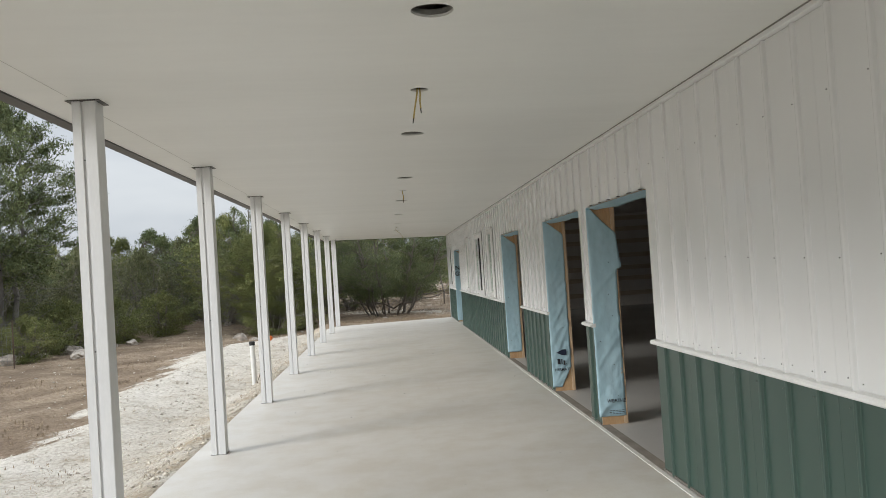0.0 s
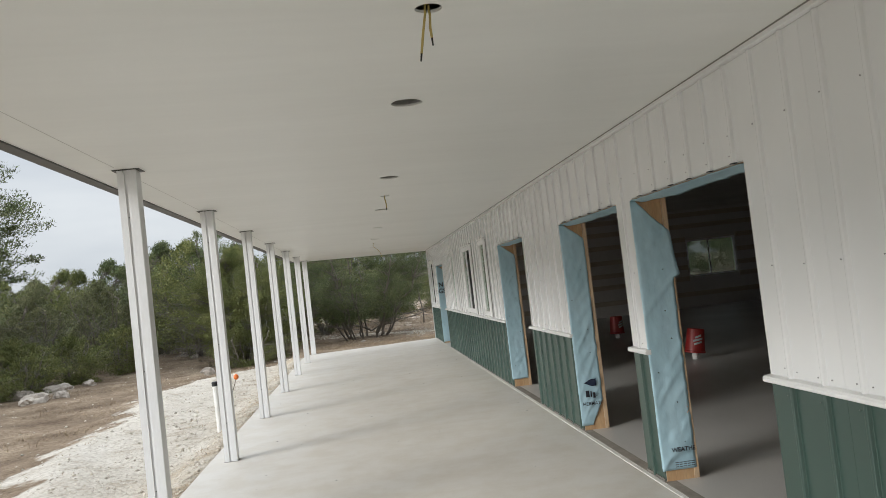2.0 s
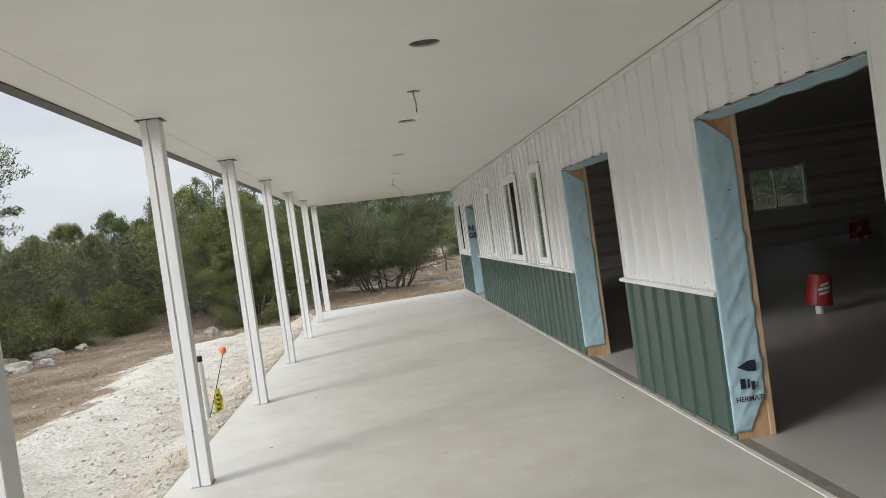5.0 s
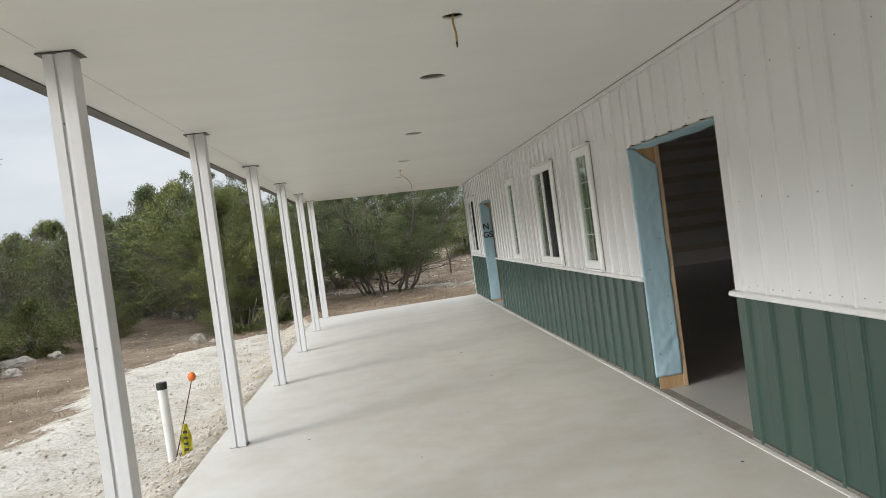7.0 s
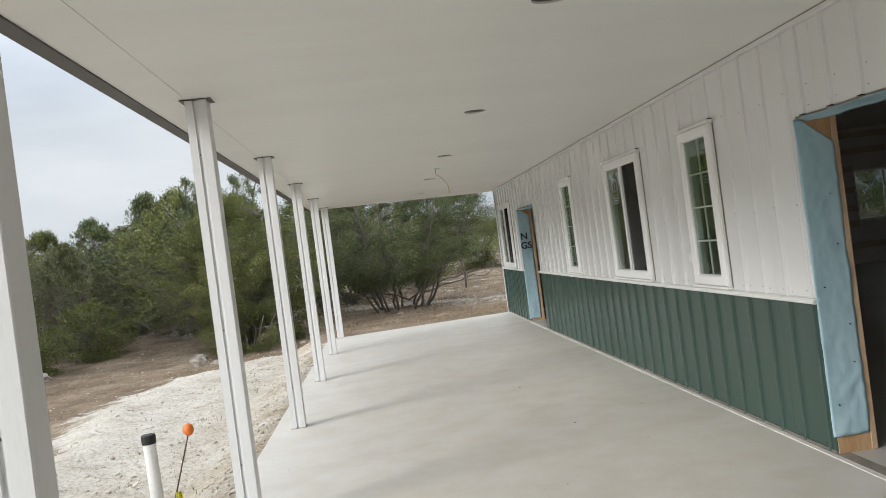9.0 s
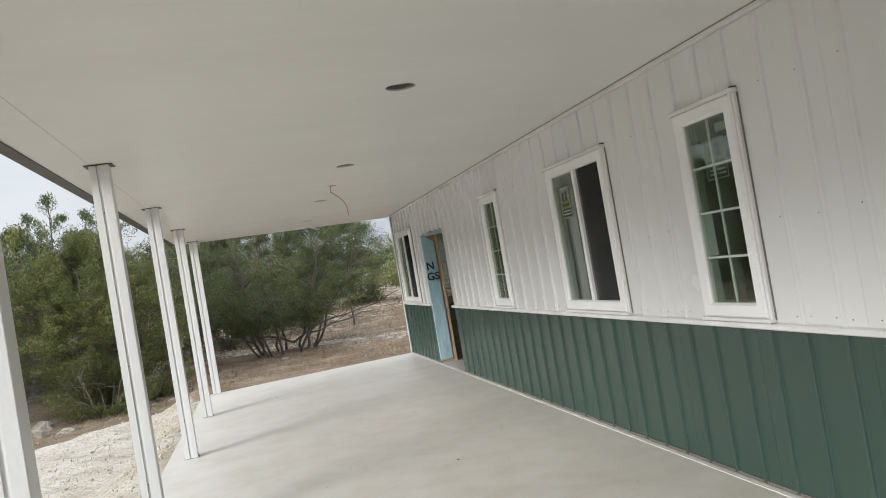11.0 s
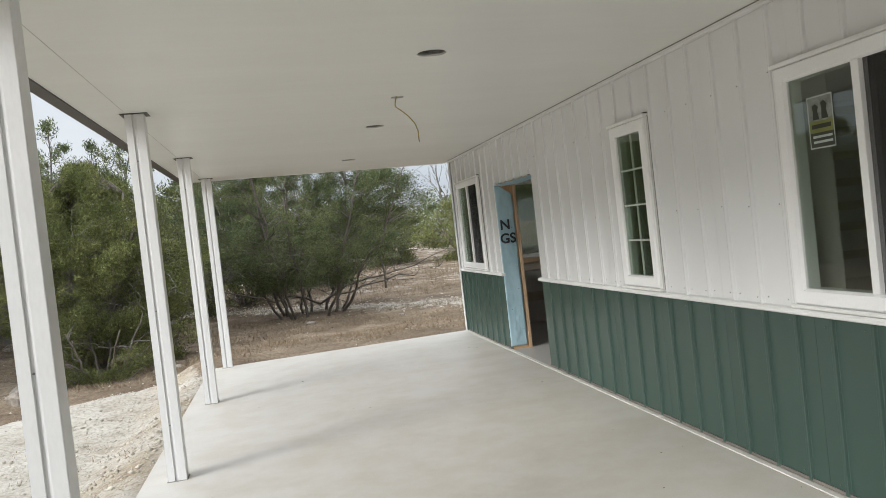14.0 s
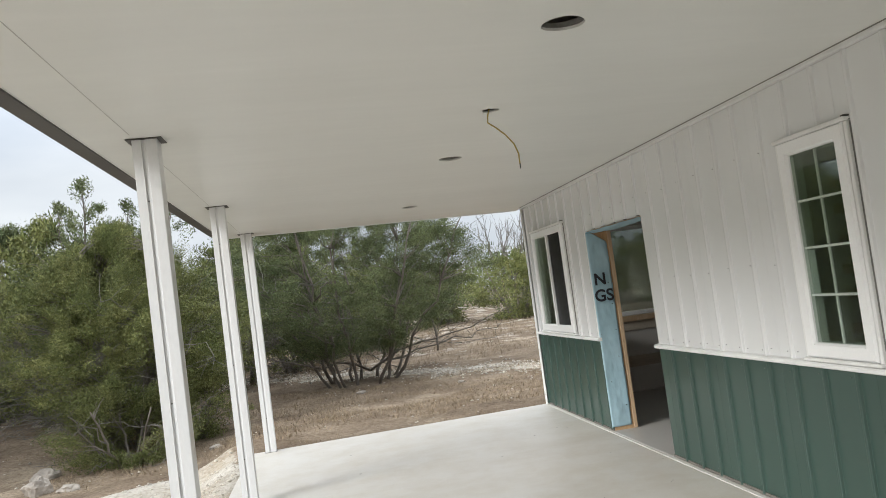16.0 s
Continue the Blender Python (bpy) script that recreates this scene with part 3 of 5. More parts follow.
tagged(screws, "small dark hex screw heads on the steel sheets", "screws", kind="stuff")


# ---- other walls, roof ----
def cross_wall(name, y0, y1, x0, x1, top, openings, mat):
    items, at = [], x0
    for xa, xb, za, zb in sorted(openings):
        items += [(at, xa, y0, y1, 0, top), (xa, xb, y0, y1, 0, za), (xa, xb, y0, y1, zb, top)]
        at = xb
    items.append((at, x1, y0, y1, 0, top))
    return tagged(link_mesh(name, boxes(items), mat), "plain dark inner wall of the metal building", "wall", kind="structure")


END_WINDOWS = [(2.72, 4.25, 1.03, 2.22), (9.92, 11.50, 0.95, 2.07)]
wall_end = cross_wall("wall_end", END_Y - 0.16, END_Y - 0.012, WALL_IN, BACK_X, INNER_TOP, END_WINDOWS, INNER)
for z in (0.42, 0.90, 1.25, 1.65, 2.10, 2.50, 2.85):
    at = WALL_IN + 0.01
    for xa, xb, za, zb in END_WINDOWS + [(BACK_X, BACK_X, 0, 0)]:
        blocked = za - 0.05 < z < zb + 0.10
        stop = xa - 0.02 if (blocked or xa == BACK_X) else None
        if stop:
            part("girt", box(at, stop, END_Y - 0.20, END_Y - 0.158, z - 0.07, z + 0.07, 0.003), DARK_WOOD, wall_end)
            at = xb + 0.02
part("window_board", box(2.60, 4.40, END_Y - 0.26, END_Y - 0.158, 0.955, 1.025, 0.004), WOOD, wall_end)
wall_back = tagged(link_mesh("wall_back", box(BACK_X, BACK_X + 0.15, NEAR_Y, END_Y, 0, INNER_TOP), INNER), "plain dark back wall of the hall", "wall", kind="structure")
for z in (0.42, 1.0, 1.6, 2.2, 2.75):
    part("girt", box(BACK_X - 0.05, BACK_X - 0.004, NEAR_Y + 0.05, END_Y - 0.25, z - 0.07, z + 0.07, 0.003), DARK_WOOD, wall_back)
# opening out of view, added to let more light into the hall
fill_opening = (3.0, 15.5, 2.9)
tagged(link_mesh("wall_near", boxes([(WALL_IN, fill_opening[0], NEAR_Y - 0.15, NEAR_Y, 0, INNER_TOP), (fill_opening[1], BACK_X, NEAR_Y - 0.15, NEAR_Y, 0, INNER_TOP), (fill_opening[0], fill_opening[1], NEAR_Y - 0.15, NEAR_Y, fill_opening[2], INNER_TOP)]), INNER), "plain dark near wall with an unseen opening added to light the hall", "wall", kind="structure")
tagged(link_mesh("ceiling", box(WALL_IN - 0.2, BACK_X + 0.1, NEAR_Y - 0.1, END_Y - 0.02, INNER_TOP + 0.004, INNER_TOP + 0.06), INNER), "dark underside of the hall's roof", "ceiling", kind="structure")
roof = bmesh.new()
add_prism(roof, [(ROOF_X - 0.03, 2.80), (9.5, 4.9), (19.0, 3.1), (19.0, 3.16), (9.5, 4.96), (ROOF_X - 0.03, 2.86)], 1, NEAR_Y - 0.3, ROOF_END + 0.02)
tagged(link_mesh("roof", roof, ROOFING), "pale low-pitched steel roof", "roof", kind="structure")
gable = bmesh.new()
add_prism(gable, [(WALL_X - 0.05, 2.655), (WALL_X - 0.05, 3.50), (9.5, 4.88), (18.9, 3.08), (BACK_X + 0.1, 2.655)], 1, END_Y - 0.01, END_Y + 0.002)
tagged(link_mesh("gable", gable, WHITE_METAL), "white steel gable over the end wall", "gable", kind="structure")

# ---- porch soffit with cut-outs for lamps ----
LAMP_Y = [4.00, 7.03, 10.07, 13.11, 16.13, 19.18, 22.22, 25.30]
FAN_Y = [5.48, 11.575, 20.66]
HOLE_X = 0.335


def build_soffit():
    bm = bmesh.new()
    cells = sorted([(y, 0.090) for y in LAMP_Y] + [(y, 0.052) for y in FAN_Y])
    half = 0.2
    th = 0.012

    def quad(x0, x1, y0, y1):
        vs = [bm.verts.new((x, y, soffit_z(x))) for x, y in ((x0, y0), (x0, y1), (x1, y1), (x1, y0))]
        bm.faces.new(vs)

    def strips(y0, y1):
        n = max(1, round((y1 - y0) / 0.305))
        for i in range(n):
            a, b = y0 + (y1 - y0) * i / n, y0 + (y1 - y0) * (i + 1) / n
            quad(ROOF_X, HOLE_X - half, a, b)
            quad(HOLE_X - half, HOLE_X + half, a, b)
            quad(HOLE_X + half, WALL_X, a, b)

    at = NEAR_Y
    for y, r in cells:
        strips(at, y - half)
        quad(ROOF_X, HOLE_X - half, y - half, y + half)
        quad(HOLE_X + half, WALL_X, y - half, y + half)
        n = 32
        ring_in, ring_out, ring_up = [], [], []
        for i in range(n):
            a = i * math.tau / n
            c, s = math.cos(a), math.sin(a)
            m = max(abs(c), abs(s))
            wob = r * (1 + 0.03 * math.sin(3 * a + y))
            for ring, px, py, dz in ((ring_in, HOLE_X + wob * c, y + wob * s, 0), (ring_out, HOLE_X + half * c / m, y + half * s / m, 0), (ring_up, HOLE_X + wob * c, y + wob * s, th)):
                ring.append(bm.verts.new((px, py, soffit_z(px) + dz)))
        for i in range(n):
            j = (i + 1) % n
            bm.faces.new((ring_in[i], ring_in[j], ring_out[j], ring_out[i]))
            bm.faces.new((ring_in[j], ring_in[i], ring_up[i], ring_up[j]))
        at = y + half
    strips(at, ROOF_END)
    bmesh.ops.remove_doubles(bm, verts=bm.verts, dist=0.0004)
    for f in bm.faces:
        if abs(f.normal.z) > 0.5 and f.normal.z > 0:
            f.normal_flip()
    return bm


ceiling = link_mesh("ceiling", build_soffit(), SOFFIT)
tagged(ceiling, "off-white porch soffit with round holes for lamps", "ceiling", kind="structure")
deck = bmesh.new()
add_prism(deck, [(ROOF_X, soffit_z(ROOF_X) + 0.05), (WALL_X, soffit_z(WALL_X) + 0.12), (WALL_X, soffit_z(WALL_X) + 0.14), (ROOF_X, soffit_z(ROOF_X) + 0.07)], 1, NEAR_Y, ROOF_END - 0.03)
tagged(link_mesh("roof_deck", deck, INNER), "dark boarding above the soffit", "roof deck", kind="structure")
seam = bmesh.new()
for y0, y1 in [(NEAR_Y, 2.4)] + [(a + 0.10, b - 0.10) for a, b in zip([2.33] + POST_Y, POST_Y)]:
    add_box(seam, -1.690, -1.686, y0, y1, soffit_z(-1.69) - 0.0015, soffit_z(-1.69) + 0.002)
tagged(link_mesh("soffit_joint", seam, material("soffit_joint_paint", (0.56, 0.54, 0.51), 0.6, scale=3)), "thin joint strip in the soffit between the posts", "joint strip", kind="structure")
fascia = bmesh.new()
zf = soffit_z(ROOF_X)
add_prism(fascia, [(ROOF_X + 0.008, zf - 0.012), (ROOF_X - 0.080, zf - 0.012), (ROOF_X - 0.080, zf + 0.10), (ROOF_X - 0.065, zf + 0.10), (ROOF_X - 0.065, zf + 0.006), (ROOF_X + 0.008, zf + 0.006)], 1, NEAR_Y, ROOF_END + 0.012)
tagged(link_mesh("fascia", fascia, DARK_TRIM), "dark brown-grey metal roof edge", "fascia", kind="structure")
endf = bmesh.new()
add_prism(endf, [(ROOF_X, zf - 0.006), (WALL_X - 0.03, soffit_z(WALL_X) - 0.006), (WALL_X - 0.03, 3.47), (ROOF_X, 2.84)], 1, ROOF_END - 0.004, ROOF_END + 0.010)
tagged(link_mesh("end_fascia", endf, WHITE_TRIM), "white boarding that closes the porch roof's end", "fascia", kind="structure")


# ---- windows ----
def flat_window(name, y0, y1, z0, z1, kind):
    """A white vinyl window in the front wall; kind 'slider' or 'grille'."""
    root = empty(name, (WALL_X, (y0 + y1) / 2, z0))
    tagged(root, "white vinyl sliding window with a dark screen" if kind == "slider" else "narrow white vinyl window with white grilles", "window", kind="structure")
    root.matrix_basis = Matrix.Identity(4)
    f, out = 0.084, WALL_X - 0.040
    bm = bmesh.new()
    ring = ((0, 0.012), (0.010, 0.0), (f - 0.012, 0.0), (f, 0.016), (f, 0.10))
    corners = lambda i: ((y0 + i, z0 + i), (y1 - i, z0 + i), (y1 - i, z1 - i), (y0 + i, z1 - i))
    rows = [[bm.verts.new((out + d, yy, zz)) for yy, zz in corners(i)] for i, d in ((0, 0.055),) + ring]
    for a, b in zip(rows, rows[1:]):
        for k in range(4):
            bm.faces.new((a[k], a[(k + 1) % 4], b[(k + 1) % 4], b[k]))
    bmesh.ops.recalc_face_normals(bm, faces=bm.faces)
    part("window_frame", bm, VINYL, root)
    # J-channel round it and a drip cap above
    part("side_channel", box(WALL_X - 0.028, WALL_X - 0.002, y0 - 0.030, y0 - 0.004, z0 - 0.005, z1 - 0.002, 0.003), WHITE_TRIM, root)
    part("side_channel", box(WALL_X - 0.028, WALL_X - 0.002, y1 + 0.004, y1 + 0.026, z0 - 0.005, z1 - 0.002, 0.003), WHITE_TRIM, root)
    part("drip_cap", box(WALL_X - 0.046, WALL_X - 0.001, y0 - 0.032, y1 + 0.028, z1 - 0.001, z1 + 0.022, 0.003), WHITE_TRIM, root)
    part("window_sill", box(WALL_X - 0.050, WALL_X - 0.003, y0 - 0.032, y1 + 0.028, z0 - 0.022, z0 - 0.002, 0.004), WHITE_TRIM, root)
    # grey strip drawn as the shade in the gap by the side channel
    part("gap_shade", box(WALL_X - 0.010, WALL_X - 0.001, y0 - 0.0345, y0 - 0.031, z0 - 0.01, z1 - 0.004), GAP_GREY, root, "grey strip for the shaded gap beside the frame")
    part("flashing_tab", box(WALL_X - 0.040, WALL_X - 0.004, y0 - 0.034, y0 - 0.010, z1 + 0.0225, z1 + 0.031, 0.002), DARK_TRIM, root, "dark end of the drip cap")
    gx = WALL_X - 0.012
    ya, yb, za, zb = y0 + f, y1 - f, z0 + f, z1 - f
    if kind == "slider":
        mid = (ya + yb) / 2 - 0.020
        part("meeting_rail", box(gx - 0.030, gx + 0.020, mid - 0.025, mid + 0.025, za, zb, 0.004), VINYL, root)
        part("stile", box(gx - 0.012, gx + 0.022, ya + 0.002, ya + 0.014, za, zb, 0.002), BLACK, root)
        # inner stile in a darker vinyl, its shade put into the colour
        part("inner_stile", box(gx - 0.004, gx + 0.030, mid - 0.060, mid - 0.027, za, zb, 0.003), material("shaded_vinyl", (0.55, 0.55, 0.55), 0.4, scale=3) if "shaded_vinyl" not in bpy.data.materials else bpy.data.materials["shaded_vinyl"], root)
        p1 = part("pane", box(gx, gx + 0.005, mid, yb, za, zb), GLASS, root)
        p2 = part("pane", box(gx + 0.026, gx + 0.031, ya, mid, za, zb), GLASS, root)
        p3 = part("insect_screen", box(gx - 0.006, gx - 0.004, ya + 0.014, mid - 0.03, za, zb), SCREEN, root, "dark insect screen")
        for p in (p1, p2, p3):
            p.visible_shadow = False
    else:
        p = part("pane", box(gx, gx + 0.005, ya, yb, za, zb), GLASS, root)
        p.visible_shadow = False
        q = part("pane", box(gx + 0.020, gx + 0.024, ya, yb, za, zb), GLASS, root)
        q.visible_shadow = False
        part("muntin", box(gx + 0.006, gx + 0.019, (ya + yb) / 2 - 0.008, (ya + yb) / 2 + 0.008, za, zb, 0.003), VINYL, root)
        for i in range(1, 4):
            z = za + (zb - za) * i / 4
            part("muntin", box(gx + 0.005, gx + 0.020, ya, yb, z - 0.008, z + 0.008, 0.003), VINYL, root)
    return root


for i, ((y0, y1), kind) in enumerate(zip(WINDOWS, ("slider", "grille", "slider", "grille"))):
    flat_window("window_%d" % (i + 1), y0, y1, *WIN_Z, kind)


def end_window(name, x0, x1, z0, z1, mid):
    root = tagged(empty(name), "white-framed window in the dark end wall", "window", kind="structure")
    y0, y1, f = END_Y - 0.13, END_Y - 0.04, 0.05
    part("window_frame", boxes([(x0 + 0.002, x0 + f, y0, y1, z0, z1), (x1 - f, x1 - 0.002, y0, y1, z0, z1), (x0 + f, x1 - f, y0, y1, z0 + 0.002, z0 + f), (x0 + f, x1 - f, y0, y1, z1 - f, z1 - 0.002)]), VINYL, root)
    if mid:
        part("meeting_rail", box(mid - 0.02, mid + 0.02, y0 + 0.02, y1 - 0.02, z0 + f, z1 - f, 0.003), VINYL, root)
    p = part("pane", box(x0 + f, x1 - f, (y0 + y1) / 2, (y0 + y1) / 2 + 0.005, z0 + f, z1 - f), GLASS, root)
    p.visible_shadow = False
    # mesh added to dim the bright view through the pane
    q = part("insect_screen", box(x0 + f, x1 - f, y1 - 0.012, y1 - 0.010, z0 + f, z1 - f), DIMMING_SCREEN, root, "dark insect screen")
    q.visible_shadow = False
    return root


end_window("window_5", *END_WINDOWS[0], None)
end_window("window_6", *END_WINDOWS[1], 10.65)


# ---- door openings: lumber jambs and house wrap ----
def wrap_sheet(y, width_at, z0, z1, seed, crease):
    """A creased sheet of house wrap on the far jamb: width_at(z) metres deep from the outer face."""
    r = random.Random(seed)
    bm = bmesh.new()
    nz, nx = 90, 12
    rows = []
    fold = [(0.1 + 1.8 * r.random() ** 1.7, r.uniform(0.15, 1.0), crease * r.uniform(0.002, 0.010), r.uniform(0.008, 0.032)) for _ in range(30)]
    for j in range(nz + 1):
        z = z0 + (z1 - z0) * j / nz
        w = width_at(z) + 0.003 * noise.noise((z * 9, seed, 0))
        row = []
        for i in range(nx + 1):
            x = WALL_X - 0.022 + (w + 0.022) * i / nx
            d = 0.007 + 0.006 * noise.noise((x * 9, z * 5, seed)) + 0.004 * noise.noise((x * 25, z * 12, seed + 4))
            for fz, tilt, amp, wide in fold:
                s = (z - fz - (x - WALL_X) * tilt * 2.2) / wide
                d += amp * math.exp(-s * s) * max(0.0, 0.35 + 0.65 * i / nx + 0.9 * noise.noise((x * 6, fz * 9, seed)))
            row.append(bm.verts.new((x, y - 0.004 - max(0.002, d), z)))
        rows.append(row)
    for a, b in zip(rows, rows[1:]):
        for i in range(nx):
            bm.faces.new((a[i], a[i + 1], b[i + 1], b[i]))
    r2 = bmesh.ops.extrude_face_region(bm, geom=list(bm.faces))
    for v in r2["geom"]:
        if isinstance(v, bmesh.types.BMVert):
            v.co.y += 0.0015
    bmesh.ops.recalc_face_normals(bm, faces=bm.faces)
    return bm


def head_wrap(y0, y1, seed):
    """Wrap folded under the head, with a torn inner edge that sags."""
    bm = bmesh.new()
    ny, nx = 60, 8
    rows = []
    for j in range(ny + 1):
        t = j / ny
        y = y0 + 0.004 + (y1 - y0 - 0.012) * t
        w = 0.185 + 0.035 * noise.noise((t * 4.0, seed, 1)) + 0.012 * noise.noise((t * 17, seed, 2)) - 0.10 * max(0, t - 0.85) / 0.15
        row = []
        for i in range(nx + 1):
            s = i / nx
            x = WALL_X - 0.018 + w * s
            sag = 0.008 + 0.030 * s * s * (0.6 + 0.6 * noise.noise((t * 6, seed, 3))) + 0.004 * noise.noise((x * 25, y * 12, seed))
            row.append(bm.verts.new((x, y, HEAD - 0.004 - max(0.003, sag))))
        rows.append(row)
    for a, b in zip(rows, rows[1:]):
        for i in range(nx):
            bm.faces.new((a[i], a[i + 1], b[i + 1], b[i]))
    r2 = bmesh.ops.extrude_face_region(bm, geom=list(bm.faces))
    for v in r2["geom"]:
        if isinstance(v, bmesh.types.BMVert):
            v.co.z += 0.0015
    bmesh.ops.recalc_face_normals(bm, faces=bm.faces)
    return bm


JOINT = material("brown_slab_joint", (0.20, 0.175, 0.145), 0.85, second=(0.28, 0.25, 0.21), scale=5, grain=0.15, bump_scale=30)


def doorway(n, y0, y1, width_at, z_low, seed, crease):
    root = tagged(empty("door_%d" % n), "open doorway with bare lumber jambs and torn blue house wrap", "doorway", kind="structure")
    part("jamb_board", box(WALL_X + 0.008, WALL_IN - 0.036, y1 - 0.002, y1 + 0.016, FOOT + 0.0045, HEAD, 0.0), PLYWOOD, root, "orange plywood jamb board")
    part("jamb_stud", box(WALL_IN - 0.034, WALL_IN + 0.004, y1 - 0.008, y1 + 0.016, FOOT + 0.0045, HEAD, 0.003), WOOD, root, "pale lumber stud")
    part("jamb_board", box(WALL_X + 0.008, WALL_IN - 0.002, y0 - 0.016, y0 + 0.003, FOOT + 0.0045, HEAD), PLYWOOD, root)
    part("head_board", box(WALL_X + 0.008, WALL_IN - 0.002, y0 + 0.004, y1 - 0.024, HEAD - 0.003, HEAD + 0.018), PLYWOOD, root)
    part("threshold", box(WALL_X - 0.012, WALL_X + 0.075, y0 + 0.001, y1 - 0.001, FOOT - 0.01, FOOT + 0.0055, 0.002), FLOOR_IN if n == 4 else JOINT, root, "dark brown joint strip across the doorway")
    # black blocks paint the shade in the open ends of the ribs
    first = rib_start((y0 + y1) / 2)
    k = math.ceil((y0 - first) / RIB)
    while first + k * RIB < y1:
        c = first + k * RIB
        part("rib_end_shade", box(WALL_X - 0.026, WALL_X - 0.002, c - 0.020, c + 0.020, HEAD + 0.0005, HEAD + 0.0048), BLACK, root, "black block for the shade inside a rib's open end")
        k += 1
    part("house_wrap", wrap_sheet(y1, width_at, z_low, HEAD - 0.012, seed, crease), WRAP, root, "creased blue house wrap on the jamb", True)
    r = random.Random(seed)
    for k in range(7):
        z = 0.3 + k * 0.25 + r.uniform(-0.06, 0.06)
        if z < HEAD - 0.3:
            x = WALL_X + r.choice((0.03, 0.15, 0.16)) + r.uniform(-0.01, 0.01)
            part("staple", box(x - 0.003, x + 0.003, y1 - 0.024, y1 - 0.006, z - 0.003, z + 0.003), BLACK, root, "dark fixing head")
    part("head_wrap", head_wrap(y0, y1, seed), WRAP, root, "torn blue wrap under the head", True)
    return root


def widths(full, cut, bulge=None, foot=None):
    def at(z):
        w = full
        if z > HEAD - cut:
            w = full * max(0.06, (HEAD - z) / cut)
        if bulge and bulge[0] < z < bulge[1]:
            w += bulge[2] * (1 - (z - bulge[0]) / (bulge[1] - bulge[0]))
        if foot and z < foot[0]:
            w = max(0.05, w - foot[1] * (foot[0] - z) / foot[0])
        return w
    return at


door_1 = doorway(1, *DOORS[0], widths(0.236, 0.26, (1.50, 1.95, 0.05)), 0.10, 11, 1.1)
door_2 = doorway(2, *DOORS[1], widths(0.216, 0.17, None, (0.32, 0.16)), 0.07, 23, 1.0)
doorway(3, *DOORS[2], widths(0.218, 0.17), 0.13, 37, 0.45)
door_4 = doorway(4, *DOORS[3], widths(0.195, 0.13), 0.06, 51, 0.2)

# print on the wrap
face = lambda x, y, z: pose(x, y, z, 90, 0, 0)
lettering("WEATHE", 0.044, face(2.055, DOORS[0][1] - 0.040, 0.235), INK, door_1, bold=0.0008)
part("print_bars", boxes([(2.07 + 0.03 * i, 2.094 + 0.03 * i, DOORS[0][1] - 0.0405, DOORS[0][1] - 0.040, z, z + 0.006) for z in (0.125, 0.140, 0.155) for i in range(5)]), INK, door_1)
mark = bmesh.new()
add_prism(mark, [(2.035, 0.49), (2.11, 0.525), (2.16, 0.525), (2.16, 0.455), (2.11, 0.455)], 1, DOORS[1][1] - 0.0405, DOORS[1][1] - 0.040)
part("print_mark", mark, material("navy_print", (0.012, 0.02, 0.05), 0.5), door_2, "dark blue arrow-shaped mark")
part("print_bars", boxes([(2.045, 2.080, DOORS[1][1] - 0.0405, DOORS[1][1] - 0.040, 0.350, 0.415), (2.092, 2.104, DOORS[1][1] - 0.0405, DOORS[1][1] - 0.040, 0.350, 0.408), (2.116, 2.140, DOORS[1][1] - 0.0405, DOORS[1][1] - 0.040, 0.338, 0.392)]), INK, door_2)
lettering("HERMATI", 0.046, face(2.004, DOORS[1][1] - 0.040, 0.270), INK, door_2, bold=0.0006)
lettering("N", 0.17, face(1.992, DOORS[3][1] - 0.040, 1.525), INK, door_4, bold=0.004)
lettering("GS", 0.17, face(1.978, DOORS[3][1] - 0.040, 1.355), INK, door_4, bold=0.004)


# ---- porch posts ----
def settle(root, base):
    """Moves a thing's Empty to its base while its parts stay where they are."""
    root.location = base
    for c in root.children:
        c.matrix_parent_inverse = Matrix.Translation(base).inverted()


def porch_post():
    root = tagged(empty("porch_post"), "white steel box post with a grooved face, standing on the slab", "post", "porch posts")
    h = soffit_z(POST_X) - slab_z(POST_X) - 0.007
    front = [(-0.066, -0.070), (-0.017, -0.070), (-0.015, -0.056), (-0.004, -0.056), (-0.002, -0.064), (0.008, -0.064), (0.010, -0.070), (0.066, -0.070), (0.070, -0.066)]
    outline = front + [(-x, -y) for x, y in front]
    bm = bmesh.new()
    add_prism(bm, outline, 2, 0.003, h)
    part("column", bm, POST_PAINT, root)
    # real plate; the shadow at its edge is put into the dark colour
    part("cap_plate", box(-0.098, 0.098, -0.086, 0.086, h + 0.0005, h + 0.0050, 0.001), DARK_TRIM, root, "thin cap plate coloured dark for the shadow along its edge")
    part("foot_joint", box(-0.076, 0.076, -0.076, 0.076, 0.0005, 0.005, 0.001), material("grey_sealant", (0.30, 0.29, 0.27), 0.7), root)
    for z in (0.42, 1.28, 2.40):
        bm = bmesh.new()
        bmesh.ops.create_cone(bm, cap_ends=True, segments=6, radius1=0.0055, radius2=0.0045, depth=0.006, matrix=Matrix.Translation((-0.010, -0.058, z)) @ Matrix.Rotation(radians(90), 4, "X"))
        part("screw", bm, STEEL, root)
    return root


post = porch_post()
post.location = (POST_X, POST_Y[0] + 0.07, slab_z(POST_X))
for y in POST_Y[1:]:
    copy_thing(post, pose(POST_X, y + 0.07, slab_z(POST_X)))


